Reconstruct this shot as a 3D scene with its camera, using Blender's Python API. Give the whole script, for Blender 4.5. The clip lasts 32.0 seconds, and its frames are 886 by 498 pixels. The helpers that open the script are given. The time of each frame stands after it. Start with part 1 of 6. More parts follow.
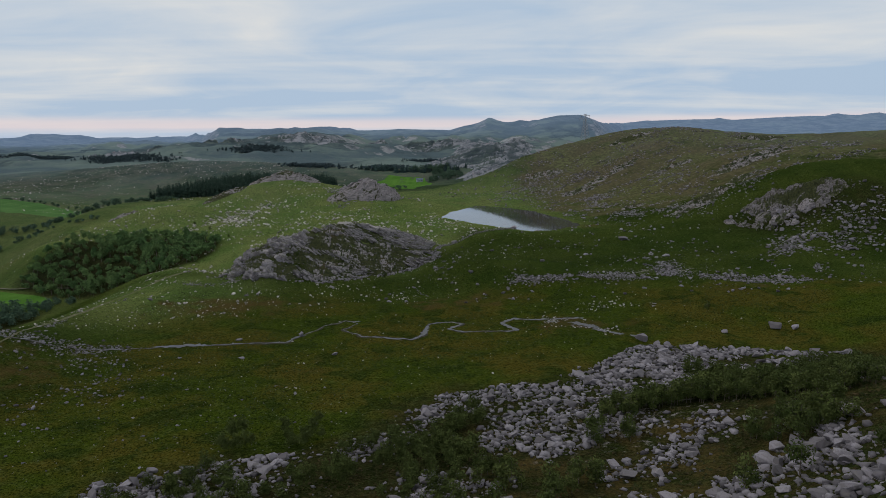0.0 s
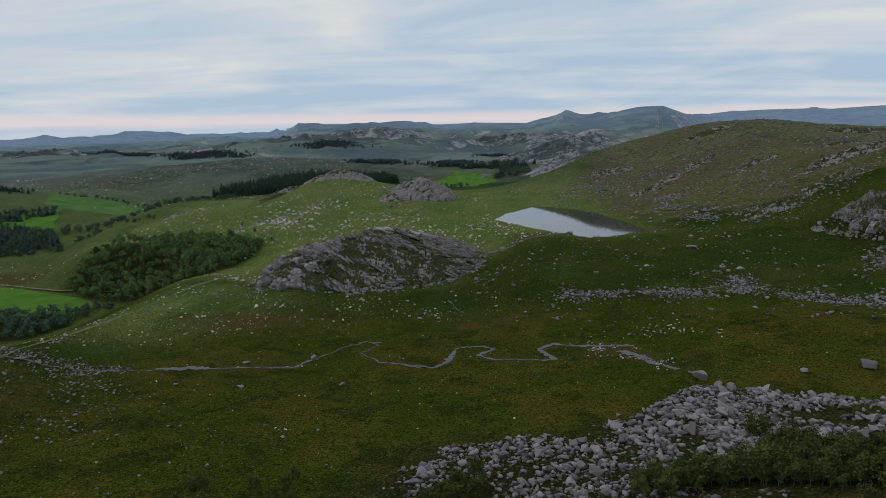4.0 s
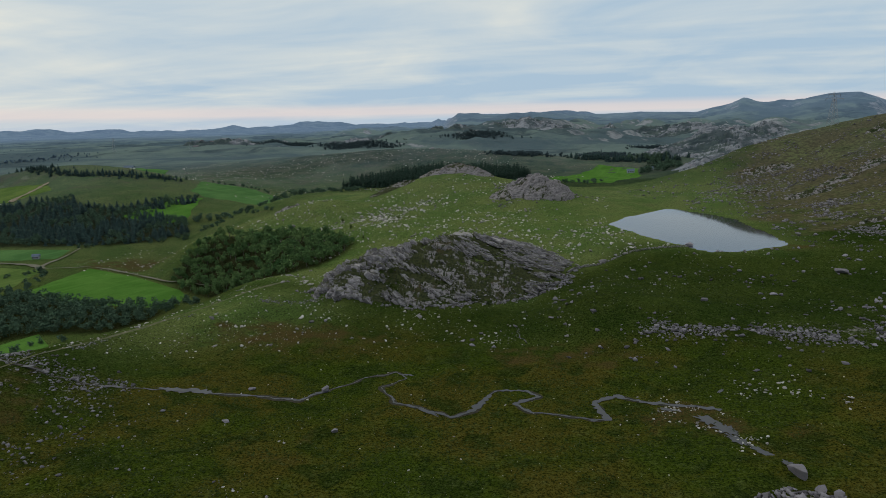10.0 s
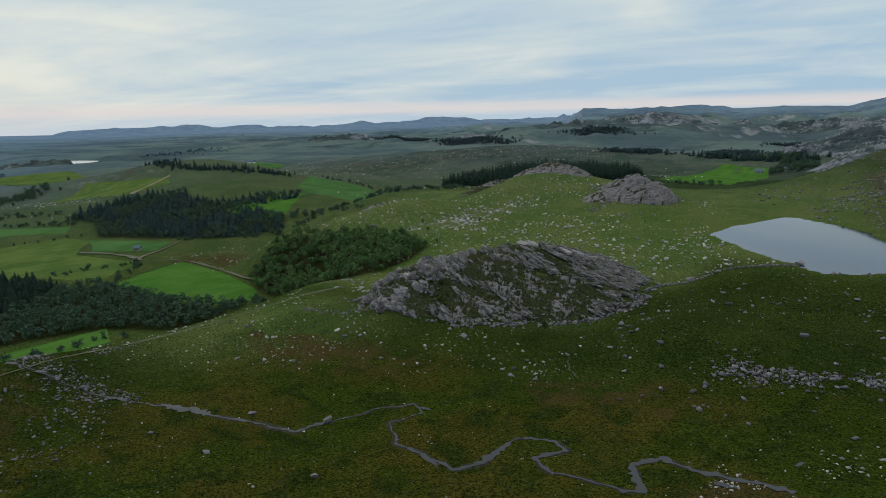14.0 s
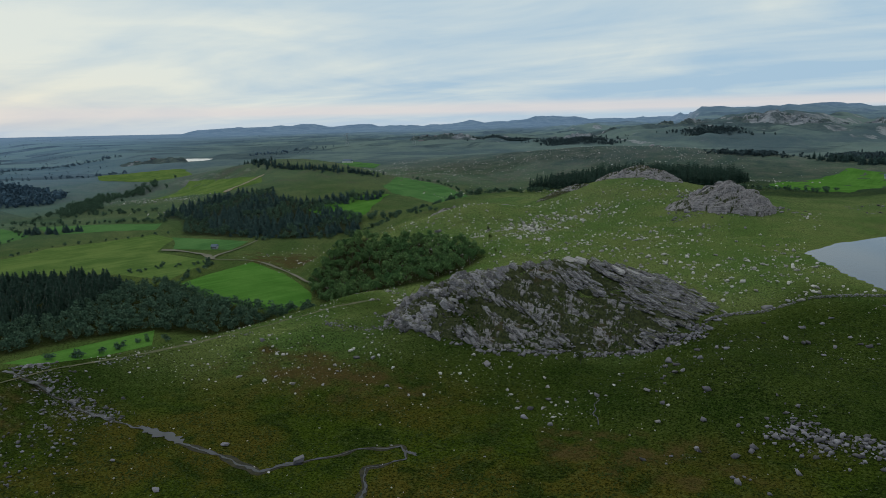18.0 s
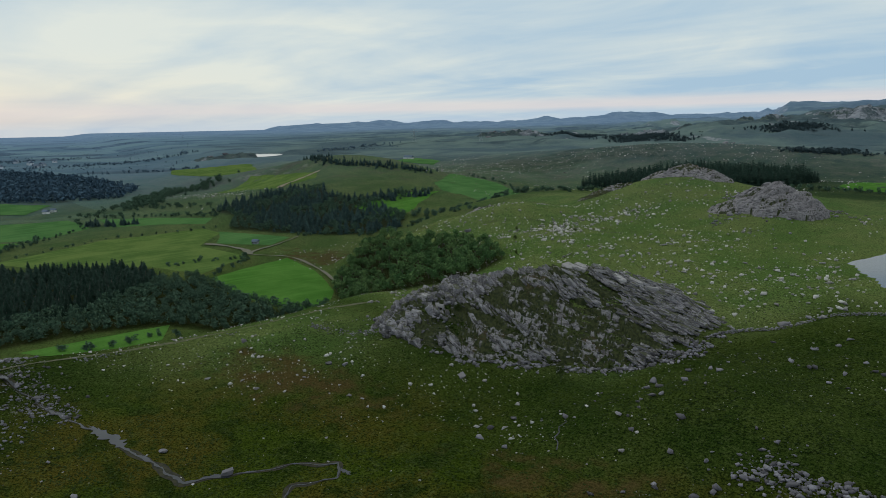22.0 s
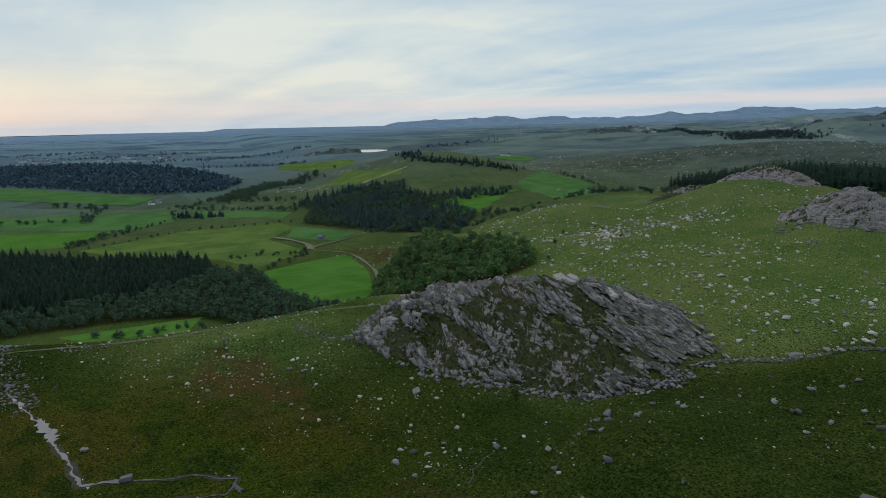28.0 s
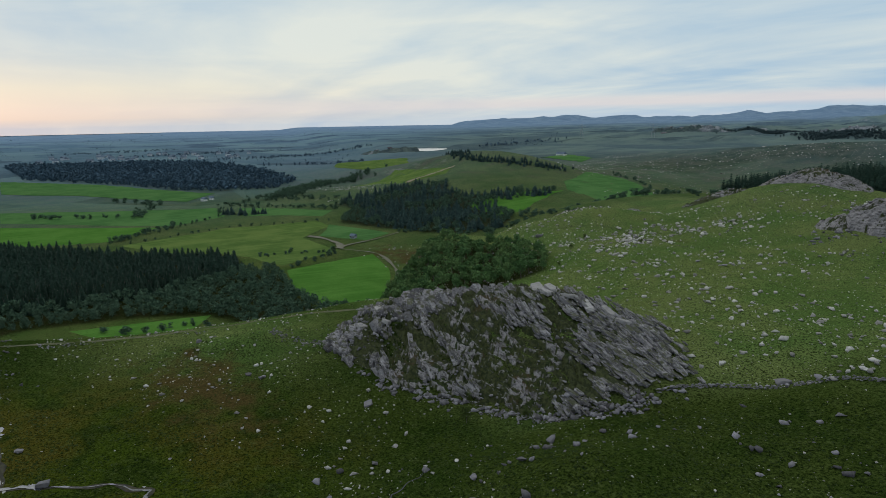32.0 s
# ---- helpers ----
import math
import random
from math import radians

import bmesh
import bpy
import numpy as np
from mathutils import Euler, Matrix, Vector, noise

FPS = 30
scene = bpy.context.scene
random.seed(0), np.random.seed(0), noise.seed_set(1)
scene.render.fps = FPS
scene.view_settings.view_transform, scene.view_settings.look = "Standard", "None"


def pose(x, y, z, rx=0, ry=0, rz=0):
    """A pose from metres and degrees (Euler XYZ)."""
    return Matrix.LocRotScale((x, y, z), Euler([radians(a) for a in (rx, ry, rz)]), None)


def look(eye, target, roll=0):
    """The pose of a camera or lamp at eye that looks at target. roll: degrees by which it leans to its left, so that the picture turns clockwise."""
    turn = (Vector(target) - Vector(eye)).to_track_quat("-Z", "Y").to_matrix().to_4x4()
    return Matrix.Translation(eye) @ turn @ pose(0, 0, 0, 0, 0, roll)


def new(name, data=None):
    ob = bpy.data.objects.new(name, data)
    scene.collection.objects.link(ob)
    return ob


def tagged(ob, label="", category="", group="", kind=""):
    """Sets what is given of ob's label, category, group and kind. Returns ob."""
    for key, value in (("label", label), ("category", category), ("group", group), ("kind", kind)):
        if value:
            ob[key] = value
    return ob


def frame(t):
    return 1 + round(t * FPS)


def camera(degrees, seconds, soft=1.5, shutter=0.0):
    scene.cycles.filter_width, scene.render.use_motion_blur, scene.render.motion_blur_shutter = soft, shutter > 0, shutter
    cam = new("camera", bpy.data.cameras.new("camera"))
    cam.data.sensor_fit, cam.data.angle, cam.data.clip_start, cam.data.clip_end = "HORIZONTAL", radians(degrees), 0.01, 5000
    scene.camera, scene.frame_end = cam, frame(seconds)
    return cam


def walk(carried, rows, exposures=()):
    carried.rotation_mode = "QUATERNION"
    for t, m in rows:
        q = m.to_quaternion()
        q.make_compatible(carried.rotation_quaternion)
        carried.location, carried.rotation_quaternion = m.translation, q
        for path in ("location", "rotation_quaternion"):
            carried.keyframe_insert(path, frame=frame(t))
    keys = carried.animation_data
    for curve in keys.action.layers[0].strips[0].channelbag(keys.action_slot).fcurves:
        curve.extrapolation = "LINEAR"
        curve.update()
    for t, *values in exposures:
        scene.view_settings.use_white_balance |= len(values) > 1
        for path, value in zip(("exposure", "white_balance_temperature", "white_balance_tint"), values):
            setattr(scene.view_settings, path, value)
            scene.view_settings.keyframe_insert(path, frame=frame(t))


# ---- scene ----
cam = camera(65.55, 32.0, soft=0.6)
# seconds, place (m), heading, tilt and lean (degrees)
PATH = [
    (0.0, 0.00, 0.00, 49.00, -0.00, -8.99, -0.44),
    (0.5, 1.21, 2.60, 49.33, 0.60, -9.05, -0.50),
    (1.0, 2.46, 5.36, 49.61, 1.49, -9.11, -0.58),
    (1.5, 3.71, 8.19, 49.84, 2.26, -9.16, -0.67),
    (2.0, 4.99, 10.92, 50.10, 2.96, -9.22, -0.74),
    (2.5, 6.34, 13.59, 50.35, 3.51, -9.29, -0.81),
    (3.0, 7.84, 16.24, 50.53, 4.19, -9.34, -0.87),
    (3.5, 9.48, 18.85, 50.66, 5.32, -9.40, -0.94),
    (5.5, 15.71, 29.55, 51.18, 9.06, -9.69, -0.93),
    (6.0, 17.41, 32.20, 51.30, 9.68, -9.78, -0.95),
    (6.5, 19.21, 34.98, 51.39, 10.85, -9.84, -0.97),
    (7.0, 21.02, 37.78, 51.44, 12.33, -9.87, -0.99),
    (7.5, 22.81, 40.55, 51.51, 13.65, -9.89, -1.00),
    (8.0, 24.59, 43.34, 51.56, 15.01, -9.93, -1.03),
    (8.5, 26.33, 46.18, 51.60, 16.32, -9.97, -1.05),
    (9.0, 27.96, 49.12, 51.65, 17.64, -10.01, -1.05),
    (9.5, 29.46, 52.15, 51.67, 18.88, -10.05, -1.04),
    (10.0, 30.91, 55.22, 51.66, 19.99, -10.07, -1.03),
    (10.5, 32.33, 58.35, 51.65, 21.22, -10.10, -1.02),
    (11.0, 33.66, 61.50, 51.66, 22.43, -10.14, -1.02),
    (11.5, 34.90, 64.69, 51.67, 23.54, -10.17, -1.03),
    (12.0, 36.06, 67.93, 51.68, 24.63, -10.18, -1.03),
    (12.5, 37.20, 71.15, 51.74, 25.97, -10.21, -1.03),
    (13.0, 38.25, 74.39, 51.79, 27.40, -10.24, -1.04),
    (13.5, 39.25, 77.68, 51.82, 28.85, -10.23, -1.03),
    (14.0, 40.23, 80.99, 51.89, 30.40, -10.27, -1.04),
    (14.5, 41.09, 84.23, 51.93, 31.64, -10.27, -1.06),
    (15.0, 41.85, 87.46, 51.93, 33.06, -10.26, -1.07),
    (15.5, 42.60, 90.71, 51.96, 34.46, -10.29, -1.09),
    (17.5, 45.83, 103.43, 52.22, 39.01, -10.14, -1.13),
    (18.0, 46.67, 106.21, 52.30, 39.56, -10.17, -1.08),
    (18.5, 47.65, 108.94, 52.32, 40.44, -10.22, -1.04),
    (19.0, 48.75, 111.60, 52.24, 41.41, -10.21, -1.01),
    (19.5, 49.94, 114.29, 52.16, 42.27, -10.25, -1.01),
    (20.0, 51.26, 116.87, 52.13, 43.16, -10.29, -1.03),
    (20.5, 52.61, 119.29, 52.11, 43.87, -10.29, -1.05),
    (21.0, 53.89, 121.64, 52.08, 44.48, -10.34, -1.05),
    (21.5, 55.16, 123.97, 52.06, 45.13, -10.33, -1.06),
    (22.0, 56.53, 126.35, 52.06, 45.95, -10.37, -1.09),
    (22.5, 57.87, 128.73, 52.10, 46.71, -10.38, -1.11),
    (23.0, 59.07, 131.08, 52.10, 47.38, -10.41, -1.12),
    (23.5, 60.25, 133.52, 52.06, 48.19, -10.41, -1.12),
    (24.0, 61.39, 136.00, 52.02, 49.13, -10.43, -1.14),
    (24.5, 62.48, 138.49, 52.01, 49.94, -10.46, -1.15),
    (25.0, 63.63, 140.98, 52.02, 50.79, -10.46, -1.15),
    (25.5, 64.75, 143.41, 52.08, 51.64, -10.48, -1.13),
    (27.5, 68.60, 153.63, 52.04, 55.14, -10.48, -1.15),
    (28.0, 69.29, 156.27, 52.01, 55.94, -10.51, -1.12),
    (28.5, 69.95, 158.96, 51.96, 56.78, -10.50, -1.11),
    (29.0, 70.53, 161.65, 51.89, 57.63, -10.48, -1.09),
    (29.5, 70.97, 164.30, 51.82, 58.32, -10.51, -1.07),
    (30.0, 71.40, 166.96, 51.74, 58.96, -10.50, -1.04),
    (30.5, 71.93, 169.67, 51.70, 59.58, -10.49, -1.02),
    (31.0, 72.55, 172.37, 51.71, 60.32, -10.52, -1.02),
    (31.5, 73.12, 175.05, 51.70, 60.93, -10.52, -1.03),
    (32.0, 73.66, 177.83, 51.65, 61.75, -10.50, -1.06),
]
walk(cam, [(t, pose(x, y, z, 90 + tilt, 0, turn) @ pose(0, 0, 0, 0, 0, lean)) for t, x, y, z, turn, tilt, lean in PATH],
     [(0.0, 0.0, 6500, 16), (9.0, 0.0, 6500, 11), (19.0, 0.0, 6200, 6), (32.0, 0.0, 6200, 7)])

# ---- sky and light: an overcast evening, the sun just down in the west ----
world = bpy.data.worlds.new("evening_sky")
scene.world = world
world.use_nodes = True
wn, wl = world.node_tree.nodes, world.node_tree.links
wn.clear()


def wnode(kind, **values):
    n = wn.new(kind)
    for key, value in values.items():
        n.inputs[key].default_value = value
    return n


def wmath(op, a, b=0.0):
    n = wn.new("ShaderNodeMath")
    n.operation = op
    for k, v in enumerate((a, b)):
        if isinstance(v, (int, float)):
            n.inputs[k].default_value = v
        else:
            wl.new(v, n.inputs[k])
    return n.outputs[0]


def wramp(fac, stops):
    n = wn.new("ShaderNodeValToRGB")
    e = n.color_ramp.elements
    while len(e) < len(stops):
        e.new(0.5)
    for k, (p, c) in enumerate(stops):
        e[k].position, e[k].color = p, (*c, 1)
    wl.new(fac, n.inputs[0])
    return n.outputs[0]


def wmix(fac, a, b):
    n = wn.new("ShaderNodeMix")
    n.data_type = "RGBA"
    for k, v in ((0, fac), (6, a), (7, b)):
        if isinstance(v, (int, float)):
            n.inputs[k].default_value = v
        elif isinstance(v, tuple):
            n.inputs[k].default_value = (*v, 1)
        else:
            wl.new(v, n.inputs[k])
    return n.outputs[2]


def wgrey(colour):
    n = wn.new("ShaderNodeRGBToBW")
    wl.new(colour, n.inputs[0])
    return n.outputs[0]


SUN_TURN = 100.0  # degrees from north over west
sky = wn.new("ShaderNodeTexSky")
sky.sky_type, sky.sun_disc = "NISHITA", False
sky.sun_elevation, sky.sun_rotation = radians(2.0), radians(-SUN_TURN)
coord = wn.new("ShaderNodeTexCoord")
split = wn.new("ShaderNodeSeparateXYZ")
wl.new(coord.outputs["Generated"], split.inputs[0])
dx, dy, dz = split.outputs
up = wmath("MAXIMUM", dz, 0.0)
west = wmath("ADD", wmath("MULTIPLY", wmath("ADD", wmath("MULTIPLY", dx, -math.sin(radians(SUN_TURN))), wmath("MULTIPLY", dy, math.cos(radians(SUN_TURN)))), 0.5), 0.5)
# flat cloud sheets: streaks laid along the horizon
plane = wn.new("ShaderNodeCombineXYZ")
deep = wmath("ADD", up, 0.10)
wl.new(wmath("DIVIDE", dx, deep), plane.inputs[0])
wl.new(wmath("DIVIDE", dy, deep), plane.inputs[1])
wl.new(wmath("MULTIPLY", up, 3.0), plane.inputs[2])
streak = wnode("ShaderNodeTexNoise", Scale=0.75, Detail=7.0, Roughness=0.55, Distortion=0.6)
wl.new(plane.outputs[0], streak.inputs["Vector"])
turned = wnode("ShaderNodeMapping")
turned.inputs["Rotation"].default_value, turned.inputs["Scale"].default_value = (0, 0, 0.5), (0.28, 1.2, 1)
wl.new(plane.outputs[0], turned.inputs["Vector"])
broad = wnode("ShaderNodeTexNoise", Scale=0.9, Detail=5.0, Roughness=0.5, Distortion=0.3)
wl.new(turned.outputs[0], broad.inputs["Vector"])
mass = wmath("ADD", wmath("MULTIPLY", streak.outputs[0], 0.5), wmath("MULTIPLY", broad.outputs[0], 0.5))
flat_len = wmath("SQRT", wmath("ADD", wmath("MULTIPLY", dx, dx), wmath("MULTIPLY", dy, dy)))


def toward(turn):
    """How nearly a way points to that bearing: 1 straight at it."""
    a = radians(turn)
    return wmath("DIVIDE", wmath("ADD", wmath("MULTIPLY", dx, -math.sin(a)), wmath("MULTIPLY", dy, math.cos(a))), flat_len)


BLUE_GREY, CREAM = (0.395, 0.53, 0.655), (0.735, 0.75, 0.695)
break_in = wgrey(wramp(toward(62), [(0.0, (0, 0, 0)), (0.80, (0.12, 0.12, 0.12)), (0.93, (0.6, 0.6, 0.6)), (1.0, (1, 1, 1))]))
lit = wmath("ADD", wmath("MULTIPLY", wmath("SUBTRACT", mass, 0.5), 3.6), wmath("ADD", wmath("MULTIPLY", break_in, 0.54), wmath("ADD", wmath("MULTIPLY", up, 1.3), 0.02)))
lit_clear = wn.new("ShaderNodeClamp")
wl.new(lit, lit_clear.inputs[0])
cloud = wmix(lit_clear.outputs[0], BLUE_GREY, CREAM)
# the west glows rosy under the clouds; a thin pale strip runs on round the horizon
west_glow = wgrey(wramp(toward(SUN_TURN), [(0.0, (0, 0, 0)), (0.70, (0.05, 0.05, 0.05)), (0.90, (0.55, 0.55, 0.55)), (1.0, (1, 1, 1))]))
low = wgrey(wramp(up, [(0.0, (0.4, 0.4, 0.4)), (0.012, (1, 1, 1)), (0.05, (0.85, 0.85, 0.85)), (0.12, (0.25, 0.25, 0.25)), (0.2, (0, 0, 0))]))
glow = wramp(up, [(0.0, (0.80, 0.63, 0.50)), (0.02, (0.88, 0.71, 0.57)), (0.05, (0.90, 0.79, 0.60)), (0.10, (0.80, 0.78, 0.68))])
tinted = wmix(wmath("MULTIPLY", wmath("MULTIPLY", west_glow, low), 0.95), cloud, glow)
thin = wgrey(wramp(up, [(0.0, (0, 0, 0)), (0.013, (0, 0, 0)), (0.019, (1, 1, 1)), (0.026, (0.9, 0.9, 0.9)), (0.034, (0, 0, 0))]))
bent = wmath("MULTIPLY", thin, wmath("MULTIPLY", wmath("SUBTRACT", 1.0, west_glow), 0.8))
tinted = wmix(bent, tinted, (0.82, 0.70, 0.64))
haze_low = wgrey(wramp(up, [(0.0, (1, 1, 1)), (0.010, (0.45, 0.45, 0.45)), (0.04, (0, 0, 0))]))
final = wmix(wmath("MULTIPLY", haze_low, wmath("SUBTRACT", 0.7, wmath("MULTIPLY", west_glow, 0.5))), tinted, (0.47, 0.55, 0.66))
backing = wnode("ShaderNodeBackground", Strength=1.12)
wl.new(final, backing.inputs[0])
clear = wnode("ShaderNodeBackground", Strength=0.05)
wl.new(sky.outputs[0], clear.inputs[0])
both = wn.new("ShaderNodeMixShader")  # the clouds hide all but a tenth of the clear sky
both.inputs[0].default_value = 0.9
wl.new(clear.outputs[0], both.inputs[1])
wl.new(backing.outputs[0], both.inputs[2])
wout = wn.new("ShaderNodeOutputWorld")
wl.new(both.outputs[0], wout.inputs[0])

sun = new("sun", bpy.data.lights.new("sun", "SUN"))
sun.data.energy, sun.data.angle, sun.data.color = 0.5, radians(28), (1.0, 0.97, 0.93)
sun.matrix_world = look((0, 0, 0), (math.sin(radians(SUN_TURN)), -math.cos(radians(SUN_TURN)), -0.55))

# ---- materials ----
class Mat:
    """A node material with a few short ways to write its graph."""

    def __init__(self, name, rough=0.9, spec=0.3):
        self.m = bpy.data.materials.new(name)
        self.m.use_nodes = True
        self.n, self.l = self.m.node_tree.nodes, self.m.node_tree.links
        self.p = self.n["Principled BSDF"]
        self.p.inputs["Roughness"].default_value = rough
        self.p.inputs["Specular IOR Level"].default_value = spec
        self.geo = self.n.new("ShaderNodeNewGeometry")
        self.obj = self.n.new("ShaderNodeObjectInfo")

    def put(self, socket, v):
        if isinstance(v, (int, float)):
            socket.default_value = v
        elif isinstance(v, tuple):
            socket.default_value = (*v, 1) if len(v) == 3 and socket.type == "RGBA" else v
        else:
            self.l.new(v, socket)

    def noise(self, scale, detail=4.0, rough=0.55, stretch=None, distort=0.0, where=None):
        n = self.n.new("ShaderNodeTexNoise")
        for k, v in (("Scale", scale), ("Detail", detail), ("Roughness", rough), ("Distortion", distort)):
            n.inputs[k].default_value = v
        src = where or self.geo.outputs["Position"]
        if stretch:
            mp = self.n.new("ShaderNodeMapping")
            mp.inputs["Scale"].default_value, mp.inputs["Rotation"].default_value = stretch[0], stretch[1]
            self.l.new(src, mp.inputs[0])
            src = mp.outputs[0]
        self.l.new(src, n.inputs["Vector"])
        return n.outputs[0]

    def math(self, op, a, b=0.0, clamp=False):
        n = self.n.new("ShaderNodeMath")
        n.operation, n.use_clamp = op, clamp
        self.put(n.inputs[0], a), self.put(n.inputs[1], b)
        return n.outputs[0]

    def step(self, v, a, b):
        n = self.n.new("ShaderNodeMapRange")
        n.interpolation_type = "SMOOTHSTEP"
        self.put(n.inputs[0], v)
        n.inputs[1].default_value, n.inputs[2].default_value = a, b
        return n.outputs[0]

    def mix(self, f, a, b):
        n = self.n.new("ShaderNodeMix")
        n.data_type = "RGBA"
        self.put(n.inputs[0], f), self.put(n.inputs[6], a), self.put(n.inputs[7], b)
        return n.outputs[2]

    def attr(self, name):
        n = self.n.new("ShaderNodeAttribute")
        n.attribute_name = name
        s = self.n.new("ShaderNodeSeparateColor")
        self.l.new(n.outputs["Color"], s.inputs[0])
        return s.outputs

    def upward(self):
        s = self.n.new("ShaderNodeSeparateXYZ")
        self.l.new(self.geo.outputs["Normal"], s.inputs[0])
        return s.outputs[2]

    def bump(self, v, strength=0.5, distance=0.1):
        n = self.n.new("ShaderNodeBump")
        n.inputs["Strength"].default_value, n.inputs["Distance"].default_value = strength, distance
        self.put(n.inputs["Height"], v)
        self.l.new(n.outputs[0], self.p.inputs["Normal"])

    def colour(self, v):
        self.put(self.p.inputs["Base Color"], v)
        return self.m


def grass_colour(m, kinds=None):
    """Grass in patches, tufts and blades, shade painted between them; kinds: bright pasture, dark marsh, dark scrub and
    wood ground, where they lie.
    """
    patch, tuft, fine = m.noise(0.045, 6, 0.62), m.noise(0.5, 6, 0.68), m.noise(2.6, 4, 0.75)
    c = m.mix(m.step(patch, 0.38, 0.62), GRASS_DEEP, GRASS_MID)
    if kinds:
        pasture, marsh, scrub = kinds
        c = m.mix(pasture, c, m.mix(m.step(patch, 0.36, 0.62), PASTURE_GREEN, PASTURE_YELLOW))
        wet = m.mix(m.step(m.noise(0.040, 5, 0.58), 0.40, 0.60), MARSH_GREEN, MARSH_BROWN)
        wet = m.mix(m.math("MULTIPLY", m.step(m.noise(0.11, 5, 0.6, None, 0.5), 0.50, 0.62), 0.8), wet, MARSH_DARK)
        c = m.mix(m.math("MULTIPLY", marsh, 0.92), c, wet)
        # near-black brown ground wherever the scrub weight is high
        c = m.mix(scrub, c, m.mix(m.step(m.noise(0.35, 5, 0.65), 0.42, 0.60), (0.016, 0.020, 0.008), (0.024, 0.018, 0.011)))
    c = m.mix(m.math("MULTIPLY", m.step(tuft, 0.50, 0.70), 0.55), c, m.mix(0.5, c, GRASS_PALE))
    # near-black flecks paint the shade in the gaps of the grass
    c = m.mix(m.math("MULTIPLY", m.step(fine, 0.54, 0.40), 0.85), c, m.mix(0.85, c, GRASS_SHADE))
    # tussock shading put into the colour, dark hollows and pale tops
    tuft_shading = m.noise(1.3, 8, 0.82)
    c = m.mix(m.math("MULTIPLY", m.step(tuft_shading, 0.50, 0.40), 0.62), c, GRASS_SHADE)
    c = m.mix(m.math("MULTIPLY", m.step(tuft_shading, 0.53, 0.64), 0.5), c, m.mix(0.75, c, GRASS_PALE))
    return m.mix(m.math("MULTIPLY", m.step(fine, 0.58, 0.70), 0.6), c, m.mix(0.6, c, GRASS_PALE)), tuft, fine


GRASS_DEEP, GRASS_MID, GRASS_PALE, GRASS_SHADE = (0.014, 0.028, 0.004), (0.032, 0.048, 0.008), (0.090, 0.112, 0.038), (0.003, 0.006, 0.002)
PASTURE_GREEN, PASTURE_YELLOW, MARSH_GREEN, MARSH_BROWN = (0.086, 0.142, 0.038), (0.142, 0.177, 0.060), (0.037, 0.056, 0.005), (0.072, 0.058, 0.010)
MARSH_DARK = (0.014, 0.026, 0.004)
BOG, HEATH, STONE, STONE_DARK = (0.038, 0.028, 0.010), (0.056, 0.050, 0.028), (0.36, 0.335, 0.345), (0.12, 0.11, 0.115)


